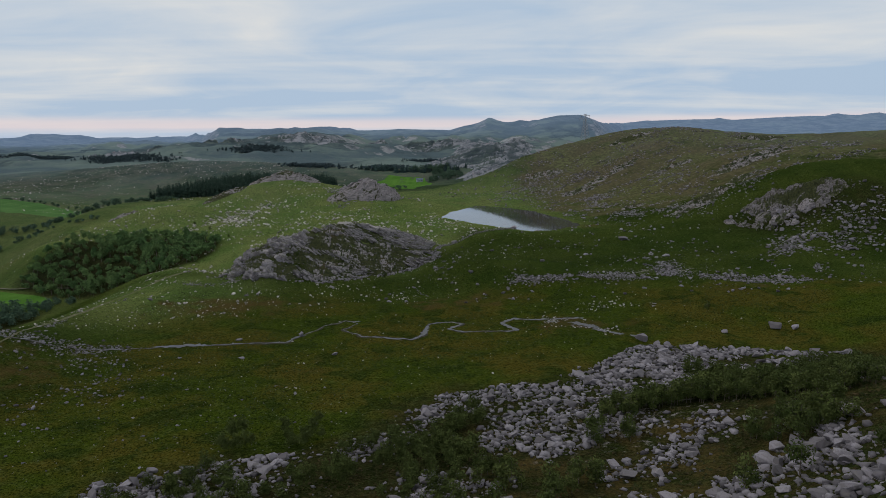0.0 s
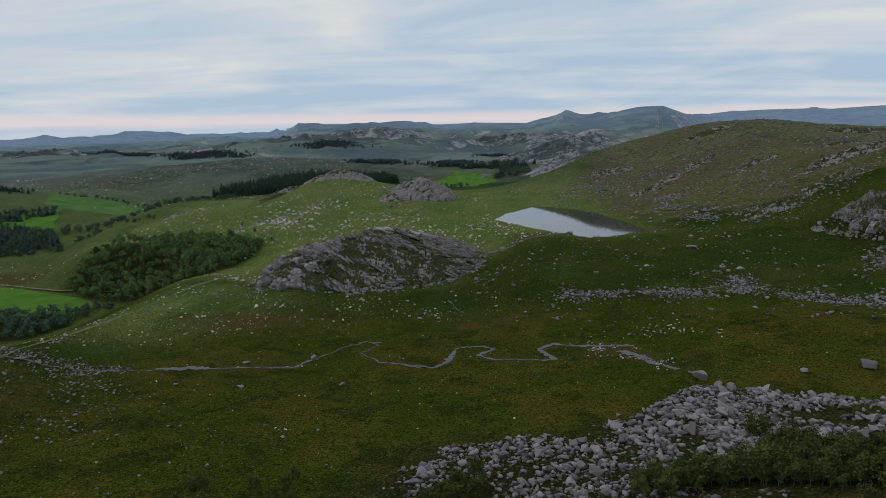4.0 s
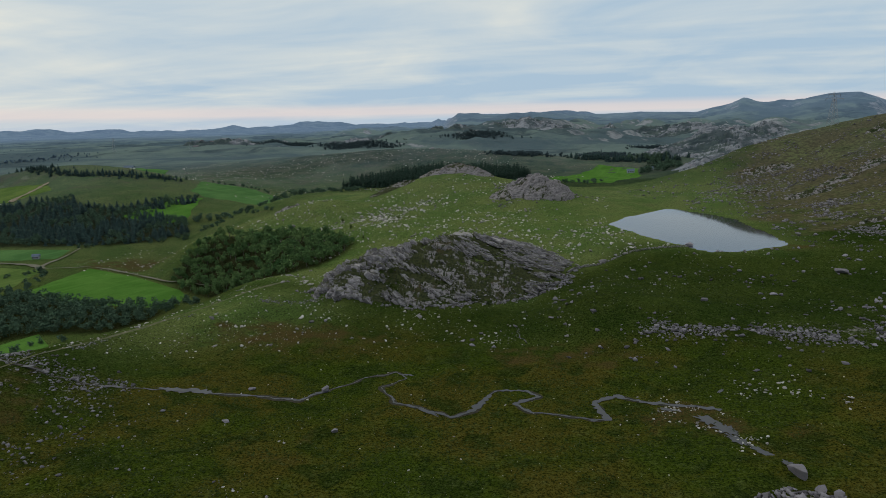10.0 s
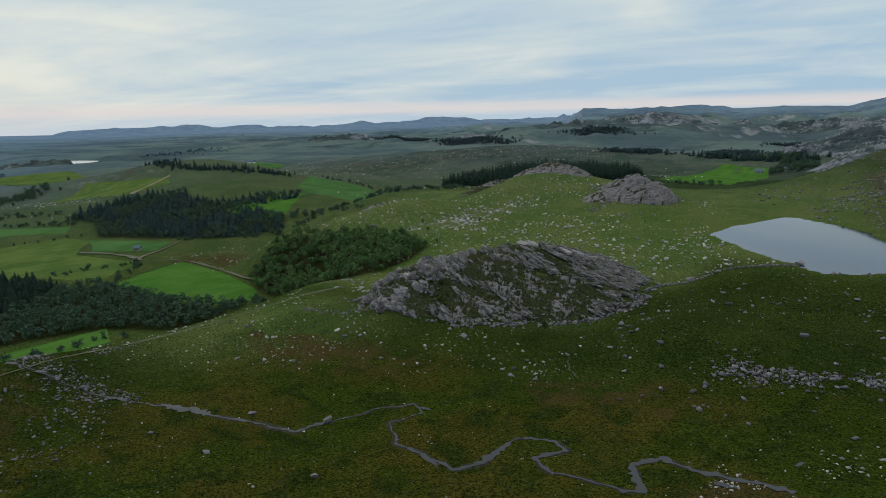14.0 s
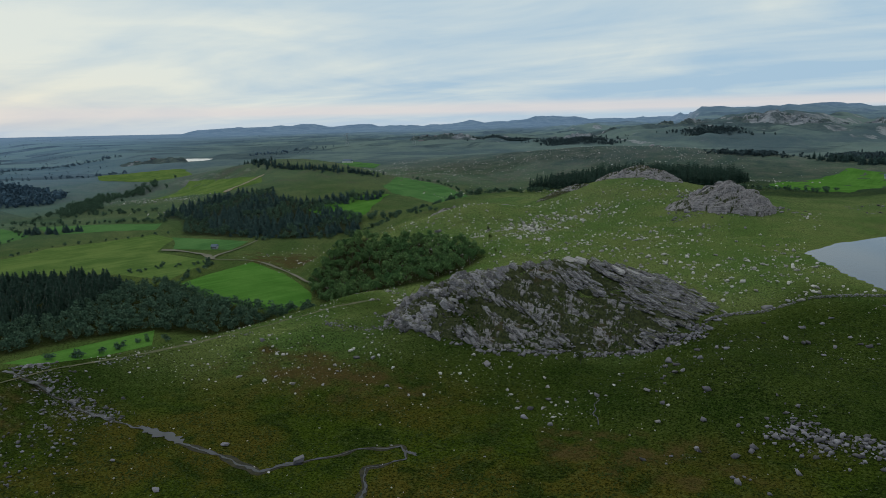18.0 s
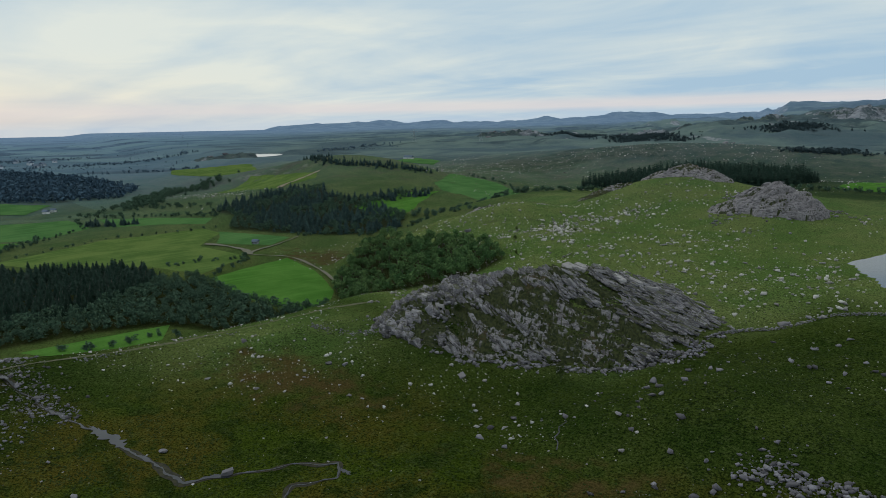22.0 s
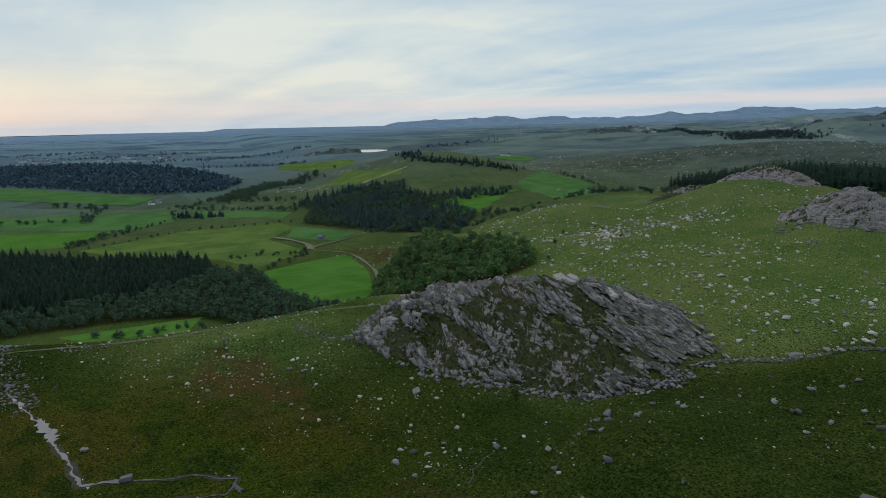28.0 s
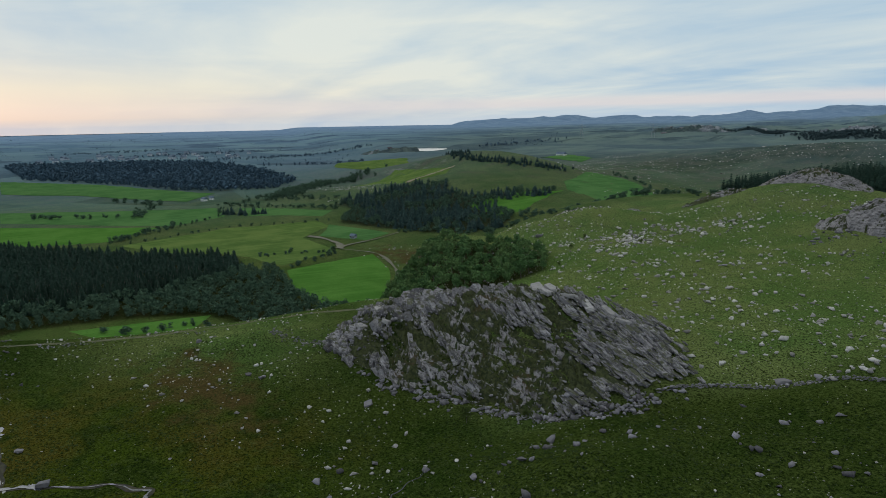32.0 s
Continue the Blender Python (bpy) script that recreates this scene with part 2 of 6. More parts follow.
def ground_material():
    m = Mat("moorland", 1.0, 0.0)
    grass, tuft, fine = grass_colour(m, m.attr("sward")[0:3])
    rock, bog, moor = m.attr("cover")[0:3]
    far, plain, wood = m.attr("distance")[0:3]
    b = m.noise(0.16, 5, 0.6)
    c = m.mix(m.step(m.math("ADD", bog, m.math("MULTIPLY", m.math("SUBTRACT", b, 0.5), 1.6)), 0.35, 0.85), grass, m.mix(m.step(fine, 0.4, 0.6), BOG, (0.078, 0.056, 0.022)))
    c = m.mix(m.step(m.math("ADD", moor, m.math("MULTIPLY", m.math("SUBTRACT", m.noise(0.06, 6, 0.65), 0.5), 2.0)), 0.3, 0.9), c, m.mix(m.step(tuft, 0.42, 0.6), HEATH, m.mix(m.step(m.noise(0.03, 5, 0.6), 0.42, 0.58), (0.104, 0.118, 0.050), (0.098, 0.086, 0.050))))
    stone = m.mix(m.step(fine, 0.42, 0.6), STONE_DARK, STONE)
    c = m.mix(m.step(m.math("ADD", rock, m.math("MULTIPLY", m.math("SUBTRACT", m.noise(0.5, 6, 0.7), 0.5), 1.7)), 0.55, 0.85), c, stone)
    # distant moors, hills and plain, blue haze put into their colours
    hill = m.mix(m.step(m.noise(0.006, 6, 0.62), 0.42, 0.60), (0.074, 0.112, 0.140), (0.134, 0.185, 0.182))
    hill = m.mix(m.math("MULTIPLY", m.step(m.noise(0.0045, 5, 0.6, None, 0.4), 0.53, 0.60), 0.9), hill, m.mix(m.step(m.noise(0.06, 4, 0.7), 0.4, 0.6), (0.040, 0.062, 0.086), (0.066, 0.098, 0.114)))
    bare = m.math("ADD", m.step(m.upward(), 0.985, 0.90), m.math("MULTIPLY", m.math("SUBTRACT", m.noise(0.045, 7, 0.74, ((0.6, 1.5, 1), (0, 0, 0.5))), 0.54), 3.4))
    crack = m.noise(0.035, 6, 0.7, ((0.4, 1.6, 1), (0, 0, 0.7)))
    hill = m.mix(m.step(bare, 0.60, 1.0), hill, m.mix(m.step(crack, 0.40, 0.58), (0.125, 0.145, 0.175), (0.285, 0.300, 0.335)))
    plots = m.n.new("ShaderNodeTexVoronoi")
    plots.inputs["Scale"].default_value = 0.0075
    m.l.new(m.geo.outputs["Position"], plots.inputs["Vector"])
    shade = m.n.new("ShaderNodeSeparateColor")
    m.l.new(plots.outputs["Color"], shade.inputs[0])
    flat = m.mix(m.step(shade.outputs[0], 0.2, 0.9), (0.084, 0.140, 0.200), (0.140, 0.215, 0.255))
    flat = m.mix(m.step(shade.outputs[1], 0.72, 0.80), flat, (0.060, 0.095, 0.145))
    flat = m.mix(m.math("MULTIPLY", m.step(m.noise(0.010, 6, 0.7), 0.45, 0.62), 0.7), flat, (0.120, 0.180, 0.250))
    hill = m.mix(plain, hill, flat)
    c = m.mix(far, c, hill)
    # pale blue haze painted over the farthest land, weighted by wood
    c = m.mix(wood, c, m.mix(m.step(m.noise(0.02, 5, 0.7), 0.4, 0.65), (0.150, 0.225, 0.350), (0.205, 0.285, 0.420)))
    m.bump(m.math("ADD", tuft, m.math("MULTIPLY", fine, 0.5)), 0.9, 0.5)
    # grass tips catch the light seen along the ground; far off, a haze-blue tint
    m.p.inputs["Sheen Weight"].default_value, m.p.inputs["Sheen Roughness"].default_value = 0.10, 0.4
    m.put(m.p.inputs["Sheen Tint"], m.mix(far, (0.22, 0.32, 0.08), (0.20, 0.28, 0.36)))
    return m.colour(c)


def rock_material(name, grassy=0.0, strike=0.5, dark=1.0):
    m = Mat(name, 0.88, 0.25)

    def tone(c):
        return tuple(dark * v for v in c)

    grain, seam = m.noise(4.0, 6, 0.7), m.noise(0.8, 6, 0.65, ((0.35, 2.6, 2.6), (0.4, 0.2, strike)))
    stain, lichen = m.noise(0.35, 5, 0.6), m.noise(1.7, 5, 0.6)
    c = m.mix(m.step(seam, 0.36, 0.56), tone((0.075, 0.069, 0.075)), tone((0.265, 0.250, 0.270)))
    c = m.mix(m.math("MULTIPLY", m.step(stain, 0.50, 0.68), 0.6), c, (0.075, 0.07, 0.074))
    c = m.mix(m.math("MULTIPLY", m.step(lichen, 0.56, 0.66), 0.55), c, (0.31, 0.30, 0.30))
    c = m.mix(m.math("MULTIPLY", m.step(grain, 0.48, 0.36), 0.65), c, (0.05, 0.047, 0.048))
    if grassy:
        turf, tuft, fine = grass_colour(m)
        turf = m.mix(m.step(m.noise(0.22, 4), 0.5, 0.64), turf, (0.05, 0.038, 0.016))
        g = m.math("ADD", m.upward(), m.math("MULTIPLY", m.math("SUBTRACT", m.noise(0.30, 6, 0.65), 0.5), 1.5))
        c = m.mix(m.step(g, 1.0 - 0.2 * grassy, 1.10 - 0.2 * grassy), c, turf)
    # moss and heath patches, and crevice shade painted into the colour
    moss_shade = m.attr("growth_shade")[0]
    c = m.mix(m.step(moss_shade, 0.30, 0.55), c, m.mix(m.step(lichen, 0.42, 0.58), (0.020, 0.027, 0.009), (0.046, 0.054, 0.018)))
    m.bump(m.math("ADD", seam, m.math("MULTIPLY", grain, 0.4)), 0.8, 0.35)
    return m.colour(c)


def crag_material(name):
    """Grey slabs tinted blue for haze, dark heath and painted shade in the clefts."""
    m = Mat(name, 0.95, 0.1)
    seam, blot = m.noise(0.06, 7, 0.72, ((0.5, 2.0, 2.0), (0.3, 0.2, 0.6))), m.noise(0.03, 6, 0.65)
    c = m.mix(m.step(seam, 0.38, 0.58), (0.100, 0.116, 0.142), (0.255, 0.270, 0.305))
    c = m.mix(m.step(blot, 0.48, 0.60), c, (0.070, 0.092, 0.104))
    # heath, with the shade of the clefts painted in
    c = m.mix(m.step(m.attr("growth_shade")[0], 0.22, 0.5), c, m.mix(m.step(seam, 0.4, 0.6), (0.046, 0.066, 0.078), (0.084, 0.112, 0.108)))
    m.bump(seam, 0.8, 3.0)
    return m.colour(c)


def stone_material(name, pale, dark, per_object):
    m = Mat(name, 0.9, 0.25)
    chance = m.obj.outputs["Random"] if per_object else m.geo.outputs["Random Per Island"]
    grain, blotch = m.noise(5.0, 5, 0.7), m.noise(1.3, 4, 0.6)
    c = m.mix(chance, dark, pale)
    c = m.mix(m.math("MULTIPLY", m.step(blotch, 0.52, 0.66), 0.5), c, (0.13, 0.125, 0.12))
    c = m.mix(m.math("MULTIPLY", m.step(grain, 0.46, 0.36), 0.5), c, (0.10, 0.095, 0.09))
    m.bump(grain, 0.6, 0.12)
    return m.colour(c)


def slab_material(name, per_object):
    """Grey bedrock with a lilac cast: lichen blots, dark seams along the bed, mossy hollows."""
    m = Mat(name, 0.9, 0.2)
    chance = m.obj.outputs["Random"] if per_object else m.geo.outputs["Random Per Island"]
    grain, blot, seam = m.noise(3.2, 6, 0.7), m.noise(0.9, 5, 0.6), m.noise(1.1, 6, 0.65, ((0.4, 2.4, 3.0), (0.3, 0.4, -0.3)))
    c = m.mix(chance, (0.074, 0.071, 0.080), (0.275, 0.264, 0.292))
    c = m.mix(m.math("MULTIPLY", m.step(blot, 0.50, 0.64), 0.6), c, (0.090, 0.085, 0.086))
    c = m.mix(m.math("MULTIPLY", m.step(grain, 0.54, 0.66), 0.75), c, (0.46, 0.445, 0.455))
    c = m.mix(m.math("MULTIPLY", m.step(seam, 0.47, 0.38), 0.75), c, (0.045, 0.042, 0.043))
    c = m.mix(m.math("MULTIPLY", m.step(m.math("ADD", m.upward(), m.math("MULTIPLY", blot, 0.9)), 1.28, 1.42), 0.8), c, (0.050, 0.056, 0.022))
    m.bump(m.math("ADD", seam, m.math("MULTIPLY", grain, 0.5)), 0.8, 0.3)
    return m.colour(c)


def leaf_material(name, deep, pale, per_object):
    m = Mat(name, 0.9, 0.1)
    chance = m.obj.outputs["Random"] if per_object else m.geo.outputs["Random Per Island"]
    c = m.mix(chance, deep, pale)
    c = m.mix(m.math("MULTIPLY", m.step(m.noise(0.8, 3), 0.42, 0.62), 0.6), c, tuple(0.55 * v for v in deep))
    return m.colour(c)


def field_material(name, a, b, rows):
    m = Mat(name, 1.0, 0.0)
    n, fine = m.noise(0.05, 5, 0.6), m.noise(2.2, 3)
    drill = m.noise(0.35, 3, 0.5, ((1, 0.04, 1), (0, 0, rows)))
    c = m.mix(m.step(n, 0.36, 0.64), a, b)
    c = m.mix(m.math("MULTIPLY", m.step(drill, 0.48, 0.62), 0.35), c, tuple(1.25 * v for v in b))
    c = m.mix(m.math("MULTIPLY", m.step(fine, 0.5, 0.36), 0.45), c, tuple(0.6 * v for v in a))
    m.bump(fine, 0.5, 0.2)
    return m.colour(c)


def plain_material(name, a, b, scale=1.0, rough=0.85, metal=0.0):
    m = Mat(name, rough, 0.3)
    m.p.inputs["Metallic"].default_value = metal
    n = m.noise(scale, 5, 0.6)
    m.bump(n, 0.4, 0.05)
    return m.colour(m.mix(m.step(n, 0.35, 0.65), a, b))


def water_material(name="still_water", rough=0.05, ripple=0.05):
    m = Mat(name, rough, 0.6)
    m.p.inputs["IOR"].default_value = 1.33
    n = m.noise(0.9, 3, 0.5)
    m.bump(n, ripple, 0.04)
    return m.colour(m.mix(m.noise(0.05, 3), (0.014, 0.017, 0.024), (0.028, 0.031, 0.042)))


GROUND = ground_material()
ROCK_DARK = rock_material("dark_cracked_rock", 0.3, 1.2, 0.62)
ROCK_BARE, ROCK_HAZY = rock_material("bare_slab_rock", 0.0, 0.5, 0.95), crag_material("hazy_crag_rock")
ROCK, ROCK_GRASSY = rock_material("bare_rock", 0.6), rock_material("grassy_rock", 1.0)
BOULDER = stone_material("boulder_stone", (0.25, 0.24, 0.275), (0.095, 0.090, 0.102), True)
SCREE = stone_material("scree_stone", (0.255, 0.246, 0.285), (0.050, 0.047, 0.054), False)
PALE_STONES = stone_material("pale_stones", (0.56, 0.54, 0.53), (0.17, 0.16, 0.16), False)
SLAB_ROCK = slab_material("tilted_rock", True)
SLAB_ROCK_SMALL = slab_material("broken_rock", False)
WATER = water_material()
BROOK = water_material("brook_water", 0.33, 0.3)
BARK = plain_material("bark", (0.06, 0.05, 0.04), (0.13, 0.115, 0.10), 3.0)
LEAF = leaf_material("broad_leaves", (0.050, 0.112, 0.040), (0.135, 0.215, 0.080), True)
LEAF_SLOPE = leaf_material("slope_leaves", (0.050, 0.112, 0.040), (0.135, 0.215, 0.080), False)
# valley woods: some blue haze put into the leaf colour
LEAF_FAR = leaf_material("wood_leaves", (0.034, 0.074, 0.052), (0.105, 0.165, 0.108), False)
SCRUB = leaf_material("birch_scrub_leaves", (0.040, 0.062, 0.016), (0.090, 0.115, 0.034), True)
SCRUB_FAR = leaf_material("thicket_leaves", (0.036, 0.056, 0.014), (0.084, 0.108, 0.032), False)
# woods farther off: leaves tinted blue to stand for haze
LEAF_HAZY = leaf_material("hazy_distant_leaves", (0.045, 0.084, 0.125), (0.070, 0.118, 0.165), False)
NEEDLE = leaf_material("spruce_needles", (0.011, 0.026, 0.019), (0.026, 0.050, 0.036), True)
NEEDLE_NEAR = leaf_material("plantation_needles", (0.012, 0.030, 0.023), (0.034, 0.062, 0.046), False)
# moor, copse and hedge leaves also hold painted haze
LEAF_MOOR_HAZE = leaf_material("hazy_moor_leaves", (0.040, 0.066, 0.078), (0.068, 0.100, 0.112), False)
LEAF_COPSE_HAZE = leaf_material("hazy_copse_leaves", (0.068, 0.105, 0.148), (0.098, 0.145, 0.190), False)
LEAF_HEDGE_HAZE = leaf_material("hazy_hedge_leaves", (0.085, 0.135, 0.190), (0.115, 0.170, 0.225), False)
SUMMIT = stone_material("pale_summit_rock", (0.34, 0.325, 0.335), (0.24, 0.23, 0.24), True)
# needles paled and blued for haze
NEEDLE_FAR = leaf_material("wood_needles", (0.022, 0.048, 0.050), (0.050, 0.088, 0.080), False)
MEADOW = field_material("bright_meadow", (0.054, 0.136, 0.024), (0.078, 0.170, 0.034), 0.6)
PASTURE = field_material("olive_pasture", (0.068, 0.116, 0.032), (0.110, 0.158, 0.046), 0.4)
GREEN_FIELD = field_material("green_field", (0.052, 0.122, 0.040), (0.078, 0.158, 0.054), -0.3)
FAINT_TRACK = plain_material("grown_over_track", (0.052, 0.062, 0.020), (0.092, 0.090, 0.042), 0.5)
PEAT = plain_material("wet_peat", (0.010, 0.010, 0.005), (0.030, 0.028, 0.010), 1.2)
GRAVEL = plain_material("grey_gravel", (0.085, 0.085, 0.055), (0.14, 0.135, 0.10), 0.8)
DIRT = plain_material("dirt_track", (0.14, 0.115, 0.075), (0.24, 0.205, 0.15), 0.8)
STEEL = plain_material("galvanised_steel", (0.22, 0.24, 0.27), (0.32, 0.34, 0.37), 2.0, 0.6, 0.1)
PALE_WALL = plain_material("weathered_boards", (0.30, 0.34, 0.40), (0.50, 0.54, 0.60), 0.02)
WHITE_WALL = plain_material("white_boards", (0.66, 0.66, 0.66), (0.80, 0.80, 0.79), 2.0)
DARK_ROOF = plain_material("slate_roof", (0.08, 0.11, 0.16), (0.13, 0.165, 0.22), 2.0, 1.0)
GLASS_DARK = plain_material("window_glass", (0.02, 0.024, 0.03), (0.04, 0.045, 0.05), 1.0, 0.1)
TUSSOCK = leaf_material("sedge_blades", (0.016, 0.040, 0.004), (0.050, 0.062, 0.012), False)
TUSSOCK_PALE = leaf_material("grass_blades", (0.012, 0.030, 0.005), (0.046, 0.062, 0.014), False)
HEATHER = leaf_material("heather_sprigs", (0.022, 0.034, 0.008), (0.064, 0.046, 0.022), False)
# ---- the lie of the land ----
def hashed(i, j, seed):
    n = (i * 374761393 + j * 668265263 + seed * 974634777).astype(np.int64) & 0xFFFFFFFF
    n = ((n ^ (n >> 13)) * 1274126177) & 0xFFFFFFFF
    return ((n ^ (n >> 16)) & 0xFFFF) / 65535.0


def value_noise(x, y, seed=0):
    i, j = np.floor(x).astype(np.int64), np.floor(y).astype(np.int64)
    u, v = x - i, y - j
    u, v = u * u * (3 - 2 * u), v * v * (3 - 2 * v)
    a, b = hashed(i, j, seed), hashed(i + 1, j, seed)
    c, d = hashed(i, j + 1, seed), hashed(i + 1, j + 1, seed)
    return (a * (1 - u) + b * u) * (1 - v) + (c * (1 - u) + d * u) * v - 0.5


def rolling(x, y, size, octaves=4, seed=0):
    total, amp = 0 * x, 1.0
    for k in range(octaves):
        total = total + amp * value_noise(x / size + 17.3 * k, y / size - 9.1 * k, seed + k)
        size, amp = size * 0.47, amp * 0.5
    return total


def cells(u, v, seed=0):
    """Distances to the nearest and second nearest of scattered points, a random number for the nearest and the way from it."""
    iu, iv = np.floor(u).astype(np.int64), np.floor(v).astype(np.int64)
    near, second, ident = np.full(u.shape, 9.0), np.full(u.shape, 9.0), np.zeros(u.shape)
    offu, offv = np.zeros(u.shape), np.zeros(u.shape)
    for du in (-1, 0, 1):
        for dv in (-1, 0, 1):
            a, b = iu + du, iv + dv
            eu, ev = u - a - 0.1 - 0.8 * hashed(a, b, seed), v - b - 0.1 - 0.8 * hashed(a, b, seed + 7)
            d = np.hypot(eu, ev)
            closer = d < near
            second = np.where(closer, near, np.minimum(second, d))
            ident = np.where(closer, hashed(a, b, seed + 13), ident)
            offu, offv = np.where(closer, eu, offu), np.where(closer, ev, offv)
            near = np.where(closer, d, near)
    return near, second, ident, offu, offv


def ease(a, b, x):
    s = np.clip((x - a) / (b - a), 0, 1)
    return s * s * (3 - 2 * s)


def swell(x, y, cx, cy, rx, ry, turn, high):
    a = math.radians(turn)
    u = ((x - cx) * math.cos(a) + (y - cy) * math.sin(a)) / rx
    v = ((y - cy) * math.cos(a) - (x - cx) * math.sin(a)) / ry
    return high * np.exp(-(u * u + v * v))


def along(x, y, line):
    """Distance from a line of points, and how far along it the nearest place is."""
    best, run, where = np.full(np.shape(x), 1e9), 0.0, np.zeros(np.shape(x))
    for (ax, ay), (bx, by) in zip(line, line[1:]):
        length = math.hypot(bx - ax, by - ay)
        s = np.clip(((x - ax) * (bx - ax) + (y - ay) * (by - ay)) / length ** 2, 0, 1)
        d = np.hypot(x - ax - s * (bx - ax), y - ay - s * (by - ay))
        where, best = np.where(d < best, run + s * length, where), np.minimum(d, best)
        run += length
    return best, where


def inside(x, y, line):
    hit = np.zeros(np.shape(x), bool)
    for (ax, ay), (bx, by) in zip(line, line[1:] + line[:1]):
        cross = (ay > y) != (by > y)
        hit ^= cross & (x < ax + (y - ay) / ((by - ay) or 1e-9) * (bx - ax))
    return hit


POND = [(0, 341), (4, 366), (11, 382), (21, 401), (37, 386), (50, 364), (58, 330), (62, 307), (48, 290), (38, 287), (31, 293), (21, 306), (12, 320)]
POND_LEVEL = 11.0
STREAM = [(-103, 151), (-88, 156.4), (-66, 161), (-48, 163), (-38.6, 164), (-36, 169), (-32, 178), (-26.6, 183.2), (-23, 181), (-26.3, 174.5), (-20.2, 168.3),
          (-8, 165.4), (-4.7, 169.3), (-4, 179.6), (1.8, 181), (5, 178.9), (1.8, 173.9), (5.2, 171.2), (16.8, 170.7), (18.7, 171.6), (15.9, 178.4), (19.6, 182.3), (24.3, 180.6), (33.3, 180.4), (40, 179)]
LAKE = (-1030, 735, 48, 105, 60)


def land_edge(y):
    return -102 - 85 * ease(262, 330, y) - 25 * ease(330, 400, y) - 20 * ease(400, 560, y) + 25 * ease(150, 60, y)


SWELLS = [
    (24, -23, 81, 69, 3, 33.5),  # start hill
    (67, 52, 43, 59, 17, 24.5),  # start slope right
    (37, 76, 26, 28, 1, -7.6),  # boulder spur
    (135, 131, 34, 54, -2, 14.6),  # spur right
    (-105, 127, 15, 53, 4, 9.0),  # left front
    (79, 187, 42, 27, 4, 2.5),  # marsh right
    (-66, 216, 37, 23, 9, 4.7),  # crest swell
    (-43, 261, 65, 15, -28, 15.7),  # knoll base
    (-89, 282, 69, 24, -29, -15.2),  # knoll shoulder
    (-168, 374, 60, 45, 21, -18.7),  # upland
    (-103, 436, 54, 37, 28, 15.6),  # rocks ridge
    (-48, 402, 33, 30, 0, 5.3),  # dome base
    (-156, 374, 39, 26, 4, 19.9),  # mound
    (-4, 442, 51, 38, 0, 1.3),  # saddle
    (-165, 602, 75, 48, 12, 9.0),  # plantation rise
    (152, 545, 76, 100, 1, 38.4),  # right hill
    (253, 503, 119, 60, 8, 18.9),  # right hill east
    (174, 380, 55, 62, 1, 18.3),  # right hill shoulder
    (163, 304, 42, 26, -7, 14.8),  # right hill front
    (317, 362, 111, 176, -12, 50.0),  # plateau
    (163, 268, 21, 20, -25, 11.6),  # crag step
    (79, 229, 62, 40, -13, 3.3),  # apron
    (63, 516, 61, 31, 37, 15.6),  # hill nose
    (80, 690, 70, 53, 0, 15.0),  # rockhill near
    (70, 830, 88, 71, -1, 25.0),  # rockhill far
    (-438, 462, 116, 131, 28, 17.2),  # yellow field rise
    (-528, 522, 161, 34, 17, 14.2),  # spruce line rise
    (-283, 582, 163, 113, 0, -10.8),  # east field hill
    (-268, 818, 204, 88, 1, 21.3),  # hill mid
    (-458, 1284, 261, 164, 1, 9.3),  # hill a
    (-290, 1477, 220, 161, 0, 19.0),  # hill b
]


# bearing and height of the tops on the skyline
SKYLINE = [(-40, 150), (-28, 168), (-25.5, 163), (-23, 154), (-21, 160), (-18.8, 160), (-16, 154), (-13, 126), (-11.4, 160), (-9.6, 158), (-8.2, 143), (-7.2, 121), (-5.7, 121), (-4.4, 137), (-3.9, 146), (-3.2, 131), (-2.3, 115), (-0.7, 95), (3.2, 102), (6.2, 97),
           (9.3, 98), (12, 109), (15.4, 99), (17.4, 104), (18.0, 102), (19.0, 82), (21, 80), (24, 70), (27, 66), (29.4, 76), (31.5, 75), (34.8, 60), (35.6, 74), (36.3, 83), (36.9, 72), (38.4, 56), (40.5, 46), (43.6, 51), (45.8, 67), (47.8, 55), (51, 65), (55.5, 61), (57.6, 53), (58.3, 43), (59.2, 20)]
# rocky hills on the moor: place, radii, turn, height
CRAGS = [(-290, 1500, 110, 70, 10, 13), (-190, 1660, 130, 80, 0, 14), (-430, 1330, 70, 45, 20, 8), (-60, 1850, 150, 90, 5, 15), (-560, 1500, 150, 60, 15, 9), (120, 1500, 110, 80, 0, 24), (190, 1950, 170, 110, -10, 34), (-780, 1500, 180, 70, 25, 8),
         (-330, 980, 60, 30, 15, 5), (-690, 1060, 120, 40, 20, 7), (-900, 1180, 140, 50, 25, 8), (-1050, 960, 120, 40, 30, 5), (-960, 620, 90, 35, 40, 5)]


def knoll_line(x):
    """The foot and the crest of the knoll, west to east."""
    foot = np.interp(x, [-90, -72, -64, -57, -43, -35, -27, -19, -11, -5, -1, 2, 8], [234, 226, 221.5, 221.5, 227.5, 231.5, 236, 240.5, 244, 246.5, 251, 258, 264])
    crest = np.interp(x, [-90, -75, -61, -50, -36, -26, -19, -11, -3, 6], [238, 237, 244.5, 252, 259.5, 266, 268.5, 267.5, 264.5, 268])
    return foot, crest


def knoll_foot(x):
    return np.interp(x, [-90, -59, -48, -40, -19, -11, -4, 2], [2.5, 4.0, 2.8, 2.2, 2.6, 3.4, 5.6, 7.2])


